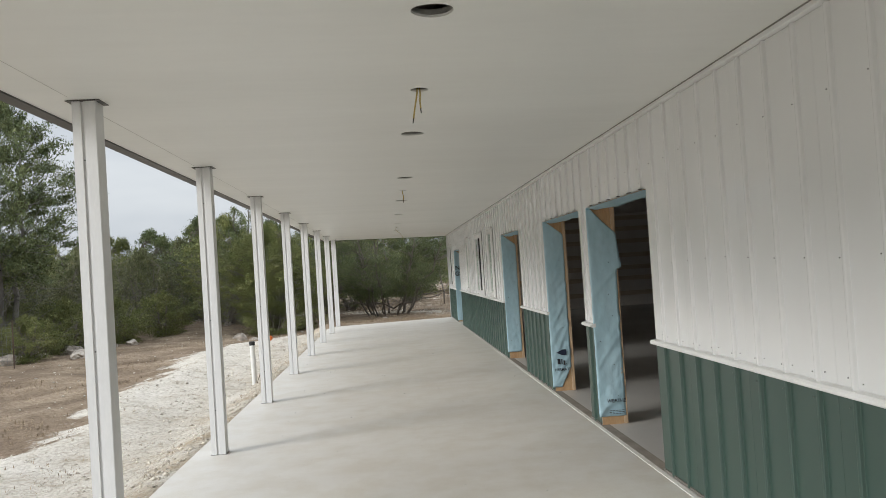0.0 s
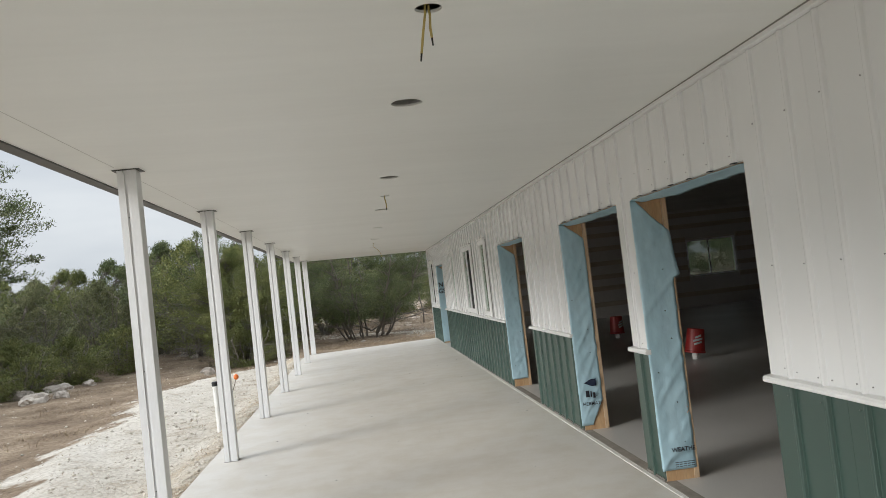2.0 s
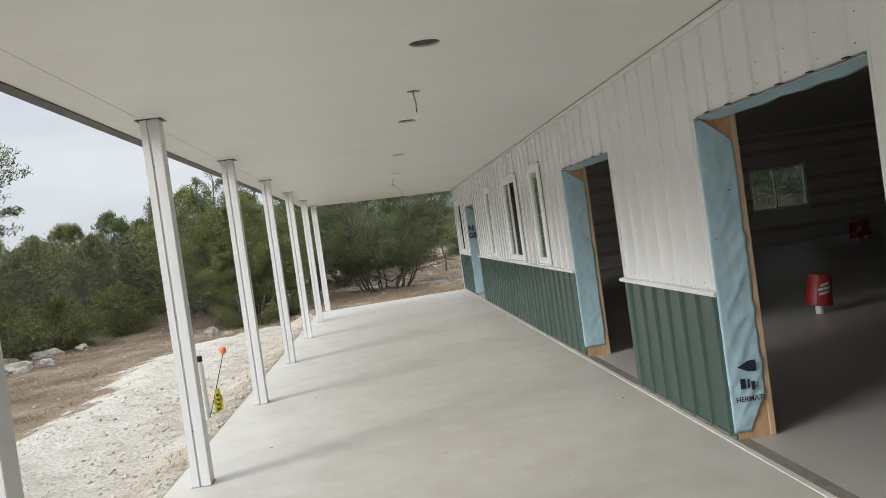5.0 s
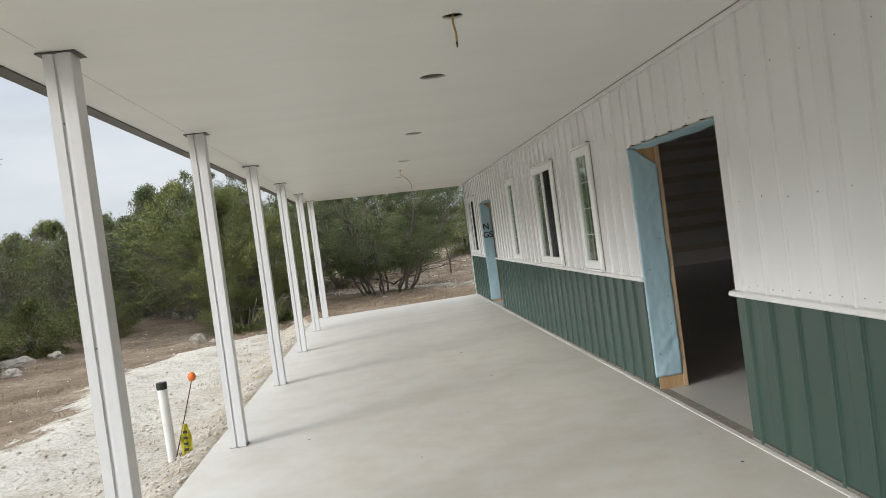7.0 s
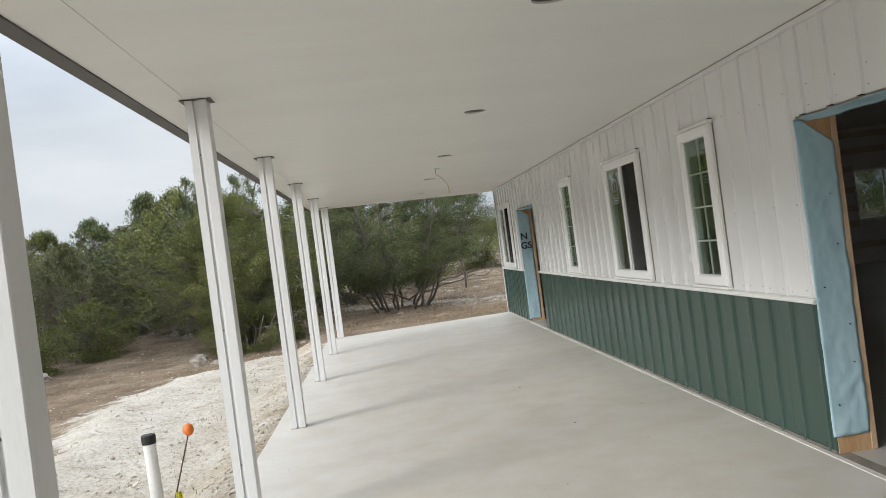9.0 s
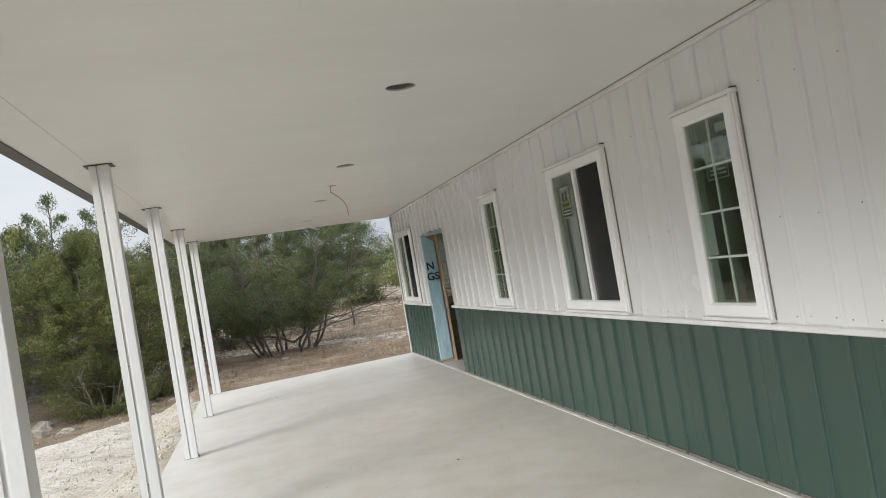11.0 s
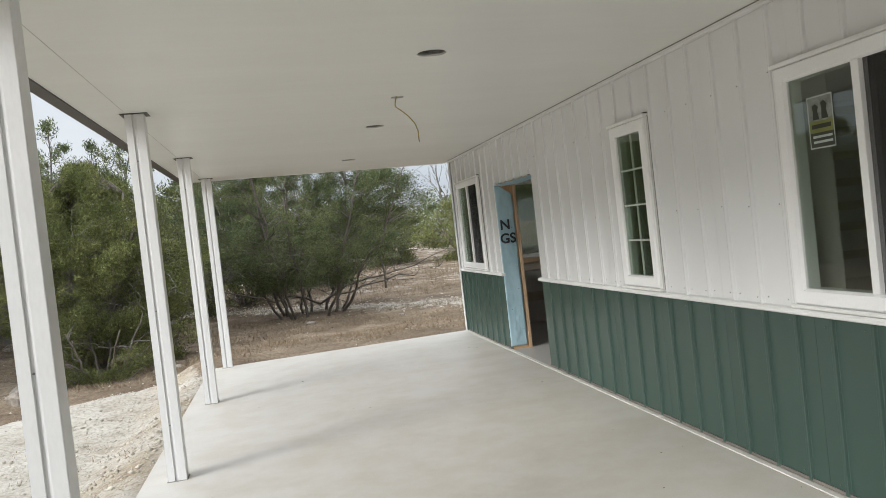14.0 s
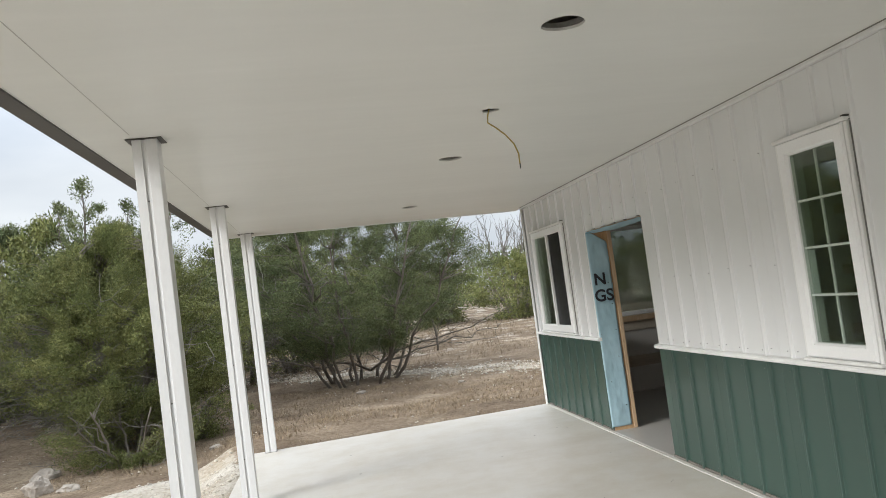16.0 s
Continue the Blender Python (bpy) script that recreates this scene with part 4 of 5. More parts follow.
# ---- cables that hang from the soffit ----
def cable(y, strands, label):
    root = tagged(empty("hanging_cable"), label, "cable", "cables hanging from the soffit")
    for pts, r in strands:
        p = [(HOLE_X + a, y + b, soffit_z(HOLE_X) + c) for a, b, c in pts]
        part("wire", tube(p, [r] * len(p), 6), WIRE, root, smooth=True)
        e = Vector(p[-1])
        d = (e - Vector(p[-2])).normalized()
        part("wire_end", tube([e, e + d * 0.03], [r * 0.8, r * 0.6], 6), BLACK, root, "dark bare end")
    settle(root, (HOLE_X, y, soffit_z(HOLE_X)))


cable(FAN_Y[0], [([(-0.01, 0, 0.04), (-0.015, 0, -0.02), (-0.03, 0.0, -0.09), (-0.045, 0.0, -0.17)], 0.005), ([(0.0, 0.01, 0.04), (0.004, 0.01, -0.02), (0.0, 0.01, -0.07), (0.002, 0.01, -0.11)], 0.005)], "two short yellow cables hanging from a ceiling hole")
cable(FAN_Y[1], [([(0.0, 0, 0.04), (-0.004, 0, -0.03), (0.006, 0, -0.09), (0.004, 0, -0.13)], 0.006)], "short yellow cable stub hanging from a ceiling hole")
cable(FAN_Y[2], [([(0.0, 0, 0.03), (-0.02, 0, -0.03), (-0.025, 0, -0.07), (0.02, 0, -0.105), (0.07, 0, -0.15), (0.115, 0, -0.21), (0.135, 0, -0.27), (0.135, 0, -0.33)], 0.0045)], "long curled yellow cable hanging from a ceiling hole")


# ---- lamp housings in the soffit holes ----
def lamp_housing(y):
    bm = bmesh.new()
    n, r = 24, 0.0935
    z = soffit_z(HOLE_X) + 0.014
    low = [bm.verts.new((HOLE_X + r * math.cos(k * math.tau / n), y + r * math.sin(k * math.tau / n), z)) for k in range(n)]
    top = [bm.verts.new((HOLE_X + r * math.cos(k * math.tau / n), y + r * math.sin(k * math.tau / n), z + 0.022)) for k in range(n)]
    for k in range(n):
        bm.faces.new((low[k], top[k], top[(k + 1) % n], low[(k + 1) % n]))
    bmesh.ops.solidify(bm, geom=list(bm.faces), thickness=0.002)
    tagged(link_mesh("recessed_can", bm, CAN), "short grey metal collar inside a soffit hole", "lamp housing", "lamp collars in the soffit")


for y in LAMP_Y:
    lamp_housing(y)


# ---- papers on the window panes ----
def pane_paper(name, y0, y1, z0, z1, mat, label, x=WALL_X - 0.0145):
    root = tagged(empty(name), label, "sticker")
    part("sheet", box(x - 0.0008, x, y0, y1, z0, z1), mat, root)
    settle(root, (x, (y0 + y1) / 2, z0))


def maker_sticker(y0, y1, z0, z1, x, ground, figure, label):
    """A printed sticker: pale border, picture field with two dark figures, yellow band, dark foot with two pale lines."""
    root = tagged(empty("window_sticker"), label, "sticker")
    w, h, e = y1 - y0, z1 - z0, 0.006
    part("border", boxes([(x - 0.0008, x, y0, y0 + e, z0, z1), (x - 0.0008, x, y1 - e, y1, z0, z1), (x - 0.0008, x, y0 + e, y1 - e, z0, z0 + e), (x - 0.0008, x, y0 + e, y1 - e, z1 - e, z1)]), PAPER, root, "pale border")
    part("picture_field", box(x - 0.0007, x, y0 + e, y1 - e, z0 + 0.52 * h, z1 - e), ground, root)
    part("band", box(x - 0.0007, x, y0 + e, y1 - e, z0 + 0.30 * h, z0 + 0.52 * h), STICKER, root, "yellow-green band")
    part("foot", box(x - 0.0007, x, y0 + e, y1 - e, z0 + e, z0 + 0.30 * h), STICKER_DARK, root, "dark foot")
    for c, tall in ((0.68, 0.30), (0.33, 0.34)):
        bm = bmesh.new()
        cy, hw, zb = y0 + c * w, 0.13 * w, z0 + 0.55 * h
        add_prism(bm, [(cy - hw, zb), (cy + hw, zb), (cy + hw * 0.8, zb + tall * h * 0.55), (cy + hw, zb + tall * h * 0.9), (cy, zb + tall * h), (cy - hw * 0.9, zb + tall * h * 0.8), (cy - hw * 0.55, zb + tall * h * 0.5)], 0, x - 0.0014, x - 0.0009)
        part("figure", bm, figure, root)
    part("print_bar", box(x - 0.0014, x - 0.0009, y0 + 0.12 * w, y1 - 0.12 * w, z0 + 0.38 * h, z0 + 0.46 * h), STICKER_DARK, root)
    for c in (0.20, 0.10):
        part("print_bar", box(x - 0.0014, x - 0.0009, y0 + 0.10 * w, y1 - 0.14 * w, z0 + c * h, z0 + (c + 0.045) * h), PAPER, root)
    settle(root, (x, (y0 + y1) / 2, z0))


maker_sticker(17.83, 18.02, 1.805, 2.065, WALL_X - 0.0145, SKY_GREY, STICKER_DARK, "yellow-green and black printed sticker on the window pane")
maker_sticker(15.52, 15.74, 1.82, 2.06, WALL_X + 0.007, STICKER, STICKER_DARK, "yellow-green sticker with dark lettering on the window pane")
pane_paper("pane_label", 15.765, 15.865, 1.375, 1.635, PAPER, "pale green paper label on the window pane", WALL_X + 0.007)
pane_paper("pane_label", 20.285, 20.352, 1.37, 1.62, PAPER, "pale green paper label on the window pane", WALL_X + 0.007)
pane_paper("pane_label", 15.475, 15.585, 2.085, 2.135, PAPER, "pale green paper label on the window pane", WALL_X + 0.007)


# ---- pipe, marker rod and tape beside the slab ----
def ground_pipe():
    root = tagged(empty("vent_pipe"), "white plastic pipe with a black cap standing in the limestone", "pipe")
    part("pipe", lathe([(0.046, -0.25), (0.046, 0.73), (0.042, 0.735)], 20), PVC, root, smooth=False)
    part("cap", lathe([(0.049, 0.685), (0.052, 0.695), (0.052, 0.745), (0.046, 0.754)], 20), BLACK, root, "black rubber cap")
    root.matrix_basis = pose(-2.45, 15.50, ground_z(-2.45, 15.50) + 0.02, 0, -1, 0)


def marker_rod():
    root = tagged(empty("marker_rod"), "thin rusty rod with an orange ball and yellow tape", "marker")
    part("rod", tube([(-0.06, 0.05, -0.2), (0.0, 0.0, 0.0), (0.14, -0.14, 0.32), (0.35, -0.33, 0.84)], [0.007, 0.007, 0.006, 0.005], 6), RUST, root)
    bm = bmesh.new()
    bmesh.ops.create_uvsphere(bm, u_segments=14, v_segments=10, radius=0.038, matrix=Matrix.Translation((0.355, -0.335, 0.87)) @ Matrix.Diagonal((1, 1, 1.15, 1)))
    part("ball", bm, ORANGE, root, "orange plastic ball", True)
    bm = bmesh.new()
    rows = []
    for j in range(15):
        t = j / 14
        w = 0.020 + 0.035 * math.sin(t * 2.6)
        cx, z = 0.20 - 0.02 * t, 0.42 - 0.36 * t
        rows.append([bm.verts.new((cx + w * s, -0.190 - 0.012 * math.cos(s * 5 + j * 0.9), z)) for s in (-1, -0.5, 0, 0.5, 1)])
    for a, b in zip(rows, rows[1:]):
        for i in range(4):
            bm.faces.new((a[i], a[i + 1], b[i + 1], b[i]))
    bmesh.ops.solidify(bm, geom=list(bm.faces), thickness=0.0015)
    tape = part("tape", bm, YELLOW_TAPE, root, "crumpled yellow warning tape")
    for i in range(5):
        part("print_bar", box(0.172 - 0.002 * i, 0.212 - 0.002 * i, -0.2055, -0.2045, 0.33 - 0.055 * i, 0.355 - 0.055 * i), STICKER_DARK, tape)
    root.matrix_basis = pose(-2.42, 15.42, ground_z(-2.42, 15.42) - 0.04)


ground_pipe()
marker_rod()


# ---- buckets upturned on floor pipes in the hall ----
def bucket():
    root = tagged(empty("bucket"), "red plastic bucket with pale lettering, upturned on a pipe stub", "bucket", "upturned buckets")
    part("body", lathe([(0.150, 0.0), (0.150, 0.03), (0.128, 0.36), (0.120, 0.37), (0.02, 0.372)], 28), RED, root, smooth=False)
    part("rim", lathe([(0.150, 0.0), (0.160, 0.004), (0.160, 0.028), (0.150, 0.032)], 28), RED, root)
    for i, (z, w) in enumerate(((0.24, 0.05), (0.19, 0.075), (0.14, 0.06))):
        bm = bmesh.new()
        n = 8
        lo, hi = [], []
        for k in range(n + 1):
            a = radians(-95) + (k / n - 0.5) * w * 14
            zz = z + 0.04 * (k / n - 0.5)
            rr = lambda q: 0.1515 - 0.022 * (q - 0.03) / 0.33
            lo.append(bm.verts.new((rr(zz) * math.cos(a), rr(zz) * math.sin(a), zz)))
            hi.append(bm.verts.new((rr(zz + 0.03) * math.cos(a), rr(zz + 0.03) * math.sin(a), zz + 0.03)))
        for k in range(n):
            bm.faces.new((lo[k], lo[k + 1], hi[k + 1], hi[k]))
        part("print_bar", bm, PAPER, root)
    return root


first = None
for i, (x, y, tilt, turn) in enumerate(((4.95, 14.63, 9, 0), (6.72, 14.40, -9, 10), (5.29, 19.53, 2, 30), (10.9, 23.5, 6, 0), (11.5, 24.1, -5, 50))):
    stub = tagged(link_mesh("pipe_stub", lathe([(0.045, 0.0), (0.045, 0.30), (0.040, 0.305)], 16), PVC), "white plastic pipe stub rising from the floor", "pipe", "pipe stubs")
    stub.location = (x, y, FOOT + 0.0045)
    m = pose(x, y, 0.12, 0, tilt, turn)
    if first is None:
        first = bucket()
        first.matrix_basis = m
    else:
        copy_thing(first, m)


# ---- rocks ----
def rock(x, y, sx, sy, sz, seed, sink=0.3, label="pale weathered limestone rock on the ground"):
    bm = bmesh.new()
    bmesh.ops.create_icosphere(bm, subdivisions=3, radius=1)
    for v in bm.verts:
        n = v.co.normalized()
        d = 1 + 0.35 * noise.noise(n * 1.3 + Vector((seed * 3.1, 0, 0))) + 0.14 * noise.noise(n * 3.5 + Vector((0, seed, 0)))
        q = Vector((round(n.x * 2.2) / 2.2, round(n.y * 2.2) / 2.2, round(n.z * 2.2) / 2.2))
        v.co = (n * 0.72 + q * 0.28) * d
        v.co = Vector((v.co.x * sx, v.co.y * sy, v.co.z * sz))
    ob = link_mesh("rock", bm, ROCK)
    ob.matrix_basis = pose(x, y, ground_z(x, y) + sz * (1 - 2 * sink) * 0.7, 0, 0, seed * 47)
    return tagged(ob, label, "rock", "loose rocks")


for i, (x, y, a, b, c) in enumerate(((-4.95, 28.15, 0.30, 0.22, 0.30), (-9.3, 26.0, 1.25, 0.5, 0.34), (-8.75, 26.4, 0.4, 0.3, 0.30), (-4.55, 28.1, 0.24, 0.20, 0.11), (-2.76, 29.7, 0.20, 0.14, 0.10), (-3.1, 29.5, 0.12, 0.1, 0.07),
                                     (0.45, 30.1, 0.12, 0.1, 0.06), (-0.2, 34.1, 0.2, 0.15, 0.08), (-11.1, 25.1, 0.6, 0.5, 0.40), (-10.9, 26.6, 0.5, 0.4, 0.22),
                                     (-10.3, 27.6, 0.75, 0.5, 0.34), (-5.25, 29.4, 0.35, 0.3, 0.22), (-9.6, 28.6, 0.9, 0.5, 0.32), (-8.9, 29.3, 0.4, 0.3, 0.25),
                                     (-8.2, 37.0, 0.6, 0.4, 0.25), (-7.0, 35.0, 0.5, 0.4, 0.22), (-6.6, 34.2, 0.35, 0.3, 0.18), (1.9, 33.2, 0.16, 0.12, 0.08), (-2.45, 9.9, 0.07, 0.06, 0.04))):
    rock(x, y, a * 0.62, b * 0.62, c * 0.58, i + 1, 0.36)


# ---- scattered stones and dry grass ----
def scatter_mesh(name, verts, faces, mat):
    me = bpy.data.meshes.new(name)
    me.vertices.add(len(verts))
    me.vertices.foreach_set("co", np.asarray(verts, dtype=np.float32).ravel())
    f = np.asarray(faces, dtype=np.int32)
    me.loops.add(f.size)
    me.loops.foreach_set("vertex_index", f.ravel())
    me.polygons.add(len(f))
    me.polygons.foreach_set("loop_start", np.arange(0, f.size, f.shape[1], dtype=np.int32))
    me.polygons.foreach_set("loop_total", np.full(len(f), f.shape[1], dtype=np.int32))
    me.update(calc_edges=True)
    me.materials.append(mat)
    return new(name, me)


OCTA_V = np.array([(1, 0, 0), (-1, 0, 0), (0, 1, 0), (0, -1, 0), (0, 0, 1), (0, 0, -1)], dtype=float)
OCTA_F = np.array([(0, 2, 4), (2, 1, 4), (1, 3, 4), (3, 0, 4), (2, 0, 5), (1, 2, 5), (3, 1, 5), (0, 3, 5)])


def gravel():
    r = np.random.RandomState(5)
    spots = []
    while len(spots) < 6500:
        y = r.uniform(5.0, 27.2)
        x = EDGE_X - 0.03 - abs(r.normal(0, 1)) * 1.3
        if x < pad_edge(y) or (y > 26.6 and x > -2.2):
            continue
        spots.append((x, y, r.choice((0.007, 0.011, 0.017, 0.030), p=(0.36, 0.37, 0.22, 0.05))))
    while len(spots) < 8600:
        x = r.uniform(-4, 6)
        y = 38.7 - 1.1 * x + r.normal(0, 0.9)
        spots.append((x, y, r.uniform(0.012, 0.045)))
    while len(spots) < 9100:
        x, y = r.uniform(-12, 5), r.uniform(14, 36)
        if x > pad_edge(y) and y < 26.8:
            continue
        spots.append((x, y, r.uniform(0.010, 0.032)))
    vs, fs = [], []
    for i, (x, y, s) in enumerate(spots):
        v = OCTA_V * r.uniform(0.6, 1.25, (6, 1)) * s * np.array([1.2, 1.0, 0.7])
        a = r.uniform(0, math.tau)
        v = v @ np.array([[math.cos(a), -math.sin(a), 0], [math.sin(a), math.cos(a), 0], [0, 0, 1]])
        vs.append(v + np.array([x, y, ground_z(x, y) + s * 0.25]))
        fs.append(OCTA_F + 6 * i)
    ob = scatter_mesh("gravel", np.concatenate(vs), np.concatenate(fs), STONES)
    return tagged(ob, "loose pale limestone gravel", "gravel", kind="stuff")


gravel()


def dry_grass():
    r = np.random.RandomState(8)
    vs = []
    spots = []
    for _ in range(5200):
        x, y = r.uniform(-5.0, 6.5), 26.75 + 9.2 * r.uniform(0, 1) ** 1.1
        if noise.noise((x * 0.6, y * 0.6, 4)) > -0.25 and not (x < -1.0 - (y - 26.7) * 0.8 and y < 28):
            spots.append((x, y, r.uniform(0.03, 0.10)))
    for _ in range(5200):
        x, y = r.uniform(-16, -4.5), r.uniform(9, 38)
        if x < pad_edge(y) - 0.2 and noise.noise((x * 0.35, y * 0.35, 4)) > 0.02:
            spots.append((x, y, r.uniform(0.03, 0.09)))
    for _ in range(420):
        x, y = r.uniform(-5.0, -2.1), r.uniform(5, 26)
        if x > pad_edge(y) and noise.noise((x * 0.9, y * 0.9, 14)) > 0.12:
            spots.append((x, y, r.uniform(0.02, 0.06)))
    for _ in range(2600):
        x, y = r.uniform(-4, 14), r.uniform(38.5, 62)
        spots.append((x, y, r.uniform(0.08, 0.28)))
    for x, y, h in spots:
        z = ground_z(x, y) - 0.01
        for _b in range(9):
            a, lean, w = r.uniform(0, math.tau), r.uniform(0.3, 1.5), r.uniform(0.003, 0.007)
            ox, oy = r.normal(0, 0.09, 2)
            dx, dy = math.cos(a), math.sin(a)
            hh = h * r.uniform(0.6, 1.2)
            vs += [(x + ox - dy * w, y + oy + dx * w, z), (x + ox + dy * w, y + oy - dx * w, z), (x + ox + dx * lean * hh, y + oy + dy * lean * hh, z + hh)]
    f = np.arange(len(vs)).reshape(-1, 3)
    return tagged(scatter_mesh("dry_grass", vs, f, GRASS), "short dry brown grass and litter", "grass", kind="stuff")


dry_grass()


def floor_debris():
    """Small dark crumbs and chips on the slab."""
    r = np.random.RandomState(12)
    vs, fs = [], []
    for i in range(90):
        x, y, s = r.uniform(-1.6, 1.9), r.uniform(2.5, 26.0), r.choice((0.004, 0.006, 0.010), p=(0.5, 0.38, 0.12))
        v = OCTA_V * r.uniform(0.5, 1.3, (6, 1)) * s * np.array([1.4, 1.0, 0.35])
        vs.append(v + np.array([x, y, slab_z(x) + s * 0.3]))
        fs.append(OCTA_F + 6 * i)
    tagged(scatter_mesh("floor_debris", np.concatenate(vs), np.concatenate(fs), material("dark_crumbs", (0.09, 0.08, 0.065), 0.9)), "scattered dark crumbs on the concrete slab", "debris", kind="stuff")


floor_debris()


# ---- trees ----
def leaf_cloud(centres, radii, per, size, seed, origin):
    """Thin leaf blades round clump centres, pointing outwards and up."""
    r = np.random.RandomState(seed)
    c = np.repeat(np.asarray(centres), per, axis=0)
    rad = np.repeat(np.asarray(radii), per)[:, None]
    n = len(c)
    off = r.normal(0, 1, (n, 3))
    off *= (r.uniform(0, 1, (n, 1)) ** 0.45) / np.linalg.norm(off, axis=1, keepdims=True)
    flat = c - np.asarray(origin)
    flat = flat * np.array([1.0, 1.0, 0.35]) + r.normal(0, 0.25, (1, 3))
    flat /= np.linalg.norm(flat, axis=1, keepdims=True) + 1e-6
    along = np.sum(off * flat, axis=1, keepdims=True)
    p = c + (off * np.array([0.85, 0.85, 0.62]) + flat * along * 0.95) * rad
    out = p - np.asarray(origin)
    out /= np.linalg.norm(out, axis=1, keepdims=True) + 1e-6
    d = out * 0.4 + off * 0.45 + r.normal(0, 0.6, (n, 3)) + np.array([0, 0, 0.25])
    d /= np.linalg.norm(d, axis=1, keepdims=True)
    side = np.cross(d, r.normal(0, 1, (n, 3)))
    side /= np.linalg.norm(side, axis=1, keepdims=True) + 1e-6
    ln = size * r.uniform(0.6, 1.5, (n, 1))
    w = ln * r.uniform(0.12, 0.22, (n, 1))
    v = np.stack([p - d * ln * 0.45 + side * w, p - d * ln * 0.45 - side * w, p + d * ln * 0.6], axis=1).reshape(-1, 3)
    f = np.arange(3 * n).reshape(-1, 3)
    return v, f


def bent(r, a, b, sag, n=6, wob=0.06):
    a, b = Vector(a), Vector(b)
    ln = (b - a).length
    out = []
    for i in range(n + 1):
        t = i / n
        p = a.lerp(b, t)
        p.z += sag * ln * math.sin(t * math.pi)
        if 0 < i < n:
            p += Vector((r.uniform(-1, 1), r.uniform(-1, 1), r.uniform(-1, 1))) * wob * ln * 0.5
        out.append(p)
    return out


def tree(name, label, h, width, clear, clumps, per, size, stems, spread, mat, seed, bare=20, bark=BARK, top_pow=1.0, clump_r=(0.26, 0.46), thick=0.09, low=1.0, foot=0.16, gap=-0.14):
    """A many-stemmed juniper: stems that lean out, limbs to the leaf clumps, dead twigs below."""
    r = random.Random(seed)
    root = tagged(empty(name), label, "tree", "junipers round the house")
    wood = bmesh.new()
    stem_pts = []
    for i in range(stems):
        a = i * math.tau / stems + r.uniform(-0.4, 0.4)
        s = spread * r.uniform(0.5, 1.0) if stems > 1 else 0.05
        hh = h * (r.uniform(0.62, 0.86) if stems > 1 else 0.97)
        pts = bent(r, (foot * math.cos(a) * min(1, stems - 1), foot * math.sin(a) * min(1, stems - 1), -0.15), (s * width * math.cos(a), s * width * math.sin(a), hh), -0.04 if stems > 1 else 0, 9, 0.05)
        rad = [thick * r.uniform(0.7, 1.1) * (1 - 0.85 * k / 9) + 0.008 for k in range(10)]
        add_tube(wood, pts, rad, 7)
        stem_pts.append(pts)
    centres, radii = [], []
    tries = 0
    while len(centres) < clumps and tries < clumps * 30:
        tries += 1
        t = r.random() ** low
        z = clear + (h - clear) * t
        prof = (math.sin(min(1, (t + 0.16) / 0.62) * math.pi / 2) if t < 0.46 else max(0.05, 1 - ((t - 0.46) / 0.56) ** (1.6 * top_pow)))
        a = r.uniform(0, math.tau)
        lump = 1 + 0.30 * noise.noise((math.cos(a) * 1.6 + seed, math.sin(a) * 1.6, z * 0.8)) + 0.16 * noise.noise((math.cos(a) * 4, math.sin(a) * 4 + seed, z * 2))
        rr = width * prof * lump * r.uniform(0.12, 1.0) ** 0.5
        c = (rr * math.cos(a), rr * math.sin(a), z)
        if noise.noise((c[0] * 1.1 + seed * 7, c[1] * 1.1, c[2] * 1.1)) < gap:
            continue
        centres.append(c)
        radii.append(r.uniform(*clump_r) * (0.65 if t > 0.85 else 1))
    for i, c in enumerate(centres):
        if i % 3:
            continue
        pts = min(stem_pts, key=lambda q: min((Vector(c) - p).length + (2 if p.z > c[2] else 0) for p in q))
        start = min(pts, key=lambda p: (Vector(c) - p).length + (3 if p.z > c[2] - 0.15 else 0))
        ln = (Vector(c) - start).length
        line = bent(r, start, c, 0.06, 4, 0.10)
        add_tube(wood, line, [(0.007 * ln + 0.005) * (1 - 0.8 * k / 4) + 0.002 for k in range(5)], 4)
    trunk = part("trunk", wood, bark, root, smooth=True)
    if bare:
        dead = bmesh.new()
        for i in range(bare):
            pts = r.choice(stem_pts)
            start = pts[r.randint(1, 6)]
            a = r.uniform(0, math.tau)
            ln = width * r.uniform(0.45, 1.1)
            end = start + Vector((math.cos(a) * ln, math.sin(a) * ln, r.uniform(-0.25, 0.75) * ln))
            end.z = max(0.10, min(clear * 0.45, 0.6), end.z)
            line = bent(r, start, end, r.uniform(-0.08, 0.12), 6, 0.12)
            add_tube(dead, line, [0.010 * (1 - 0.8 * k / 6) + 0.002 for k in range(7)], 4)
            for j in range(5):
                p = line[r.randint(2, 6)]
                q = p + Vector((r.uniform(-1, 1), r.uniform(-1, 1), r.uniform(-0.6, 0.9))) * ln * 0.28
                q.z = max(0.05, q.z)
                add_tube(dead, bent(r, p, q, 0.05, 3, 0.15), [0.0045, 0.004, 0.003, 0.0015], 3)
        tagged(part("dead_brush", dead, DEADWOOD, root, "grey dead branches and twigs"), kind="stuff")
    v, f = leaf_cloud(centres, radii, per, size, seed, (0, 0, h * 0.35))
    me_ob = scatter_mesh("crown", v, f, mat)
    me_ob.parent = root
    return root


def stand(ob, x, y, turn=0, s=1.0):
    ob.matrix_basis = pose(x, y, ground_z(x, y), 0, 0, turn) @ Matrix.Diagonal((s, s, s, 1))


near = tree("juniper_tree", "dense green juniper with foliage down to the ground", 3.9, 2.25, 0.25, 1100, 400, 0.032, 6, 0.60, LEAF, 3, 120, low=0.72, clump_r=(0.10, 0.33), gap=-0.05)
stand(near, -4.45, 31.4)
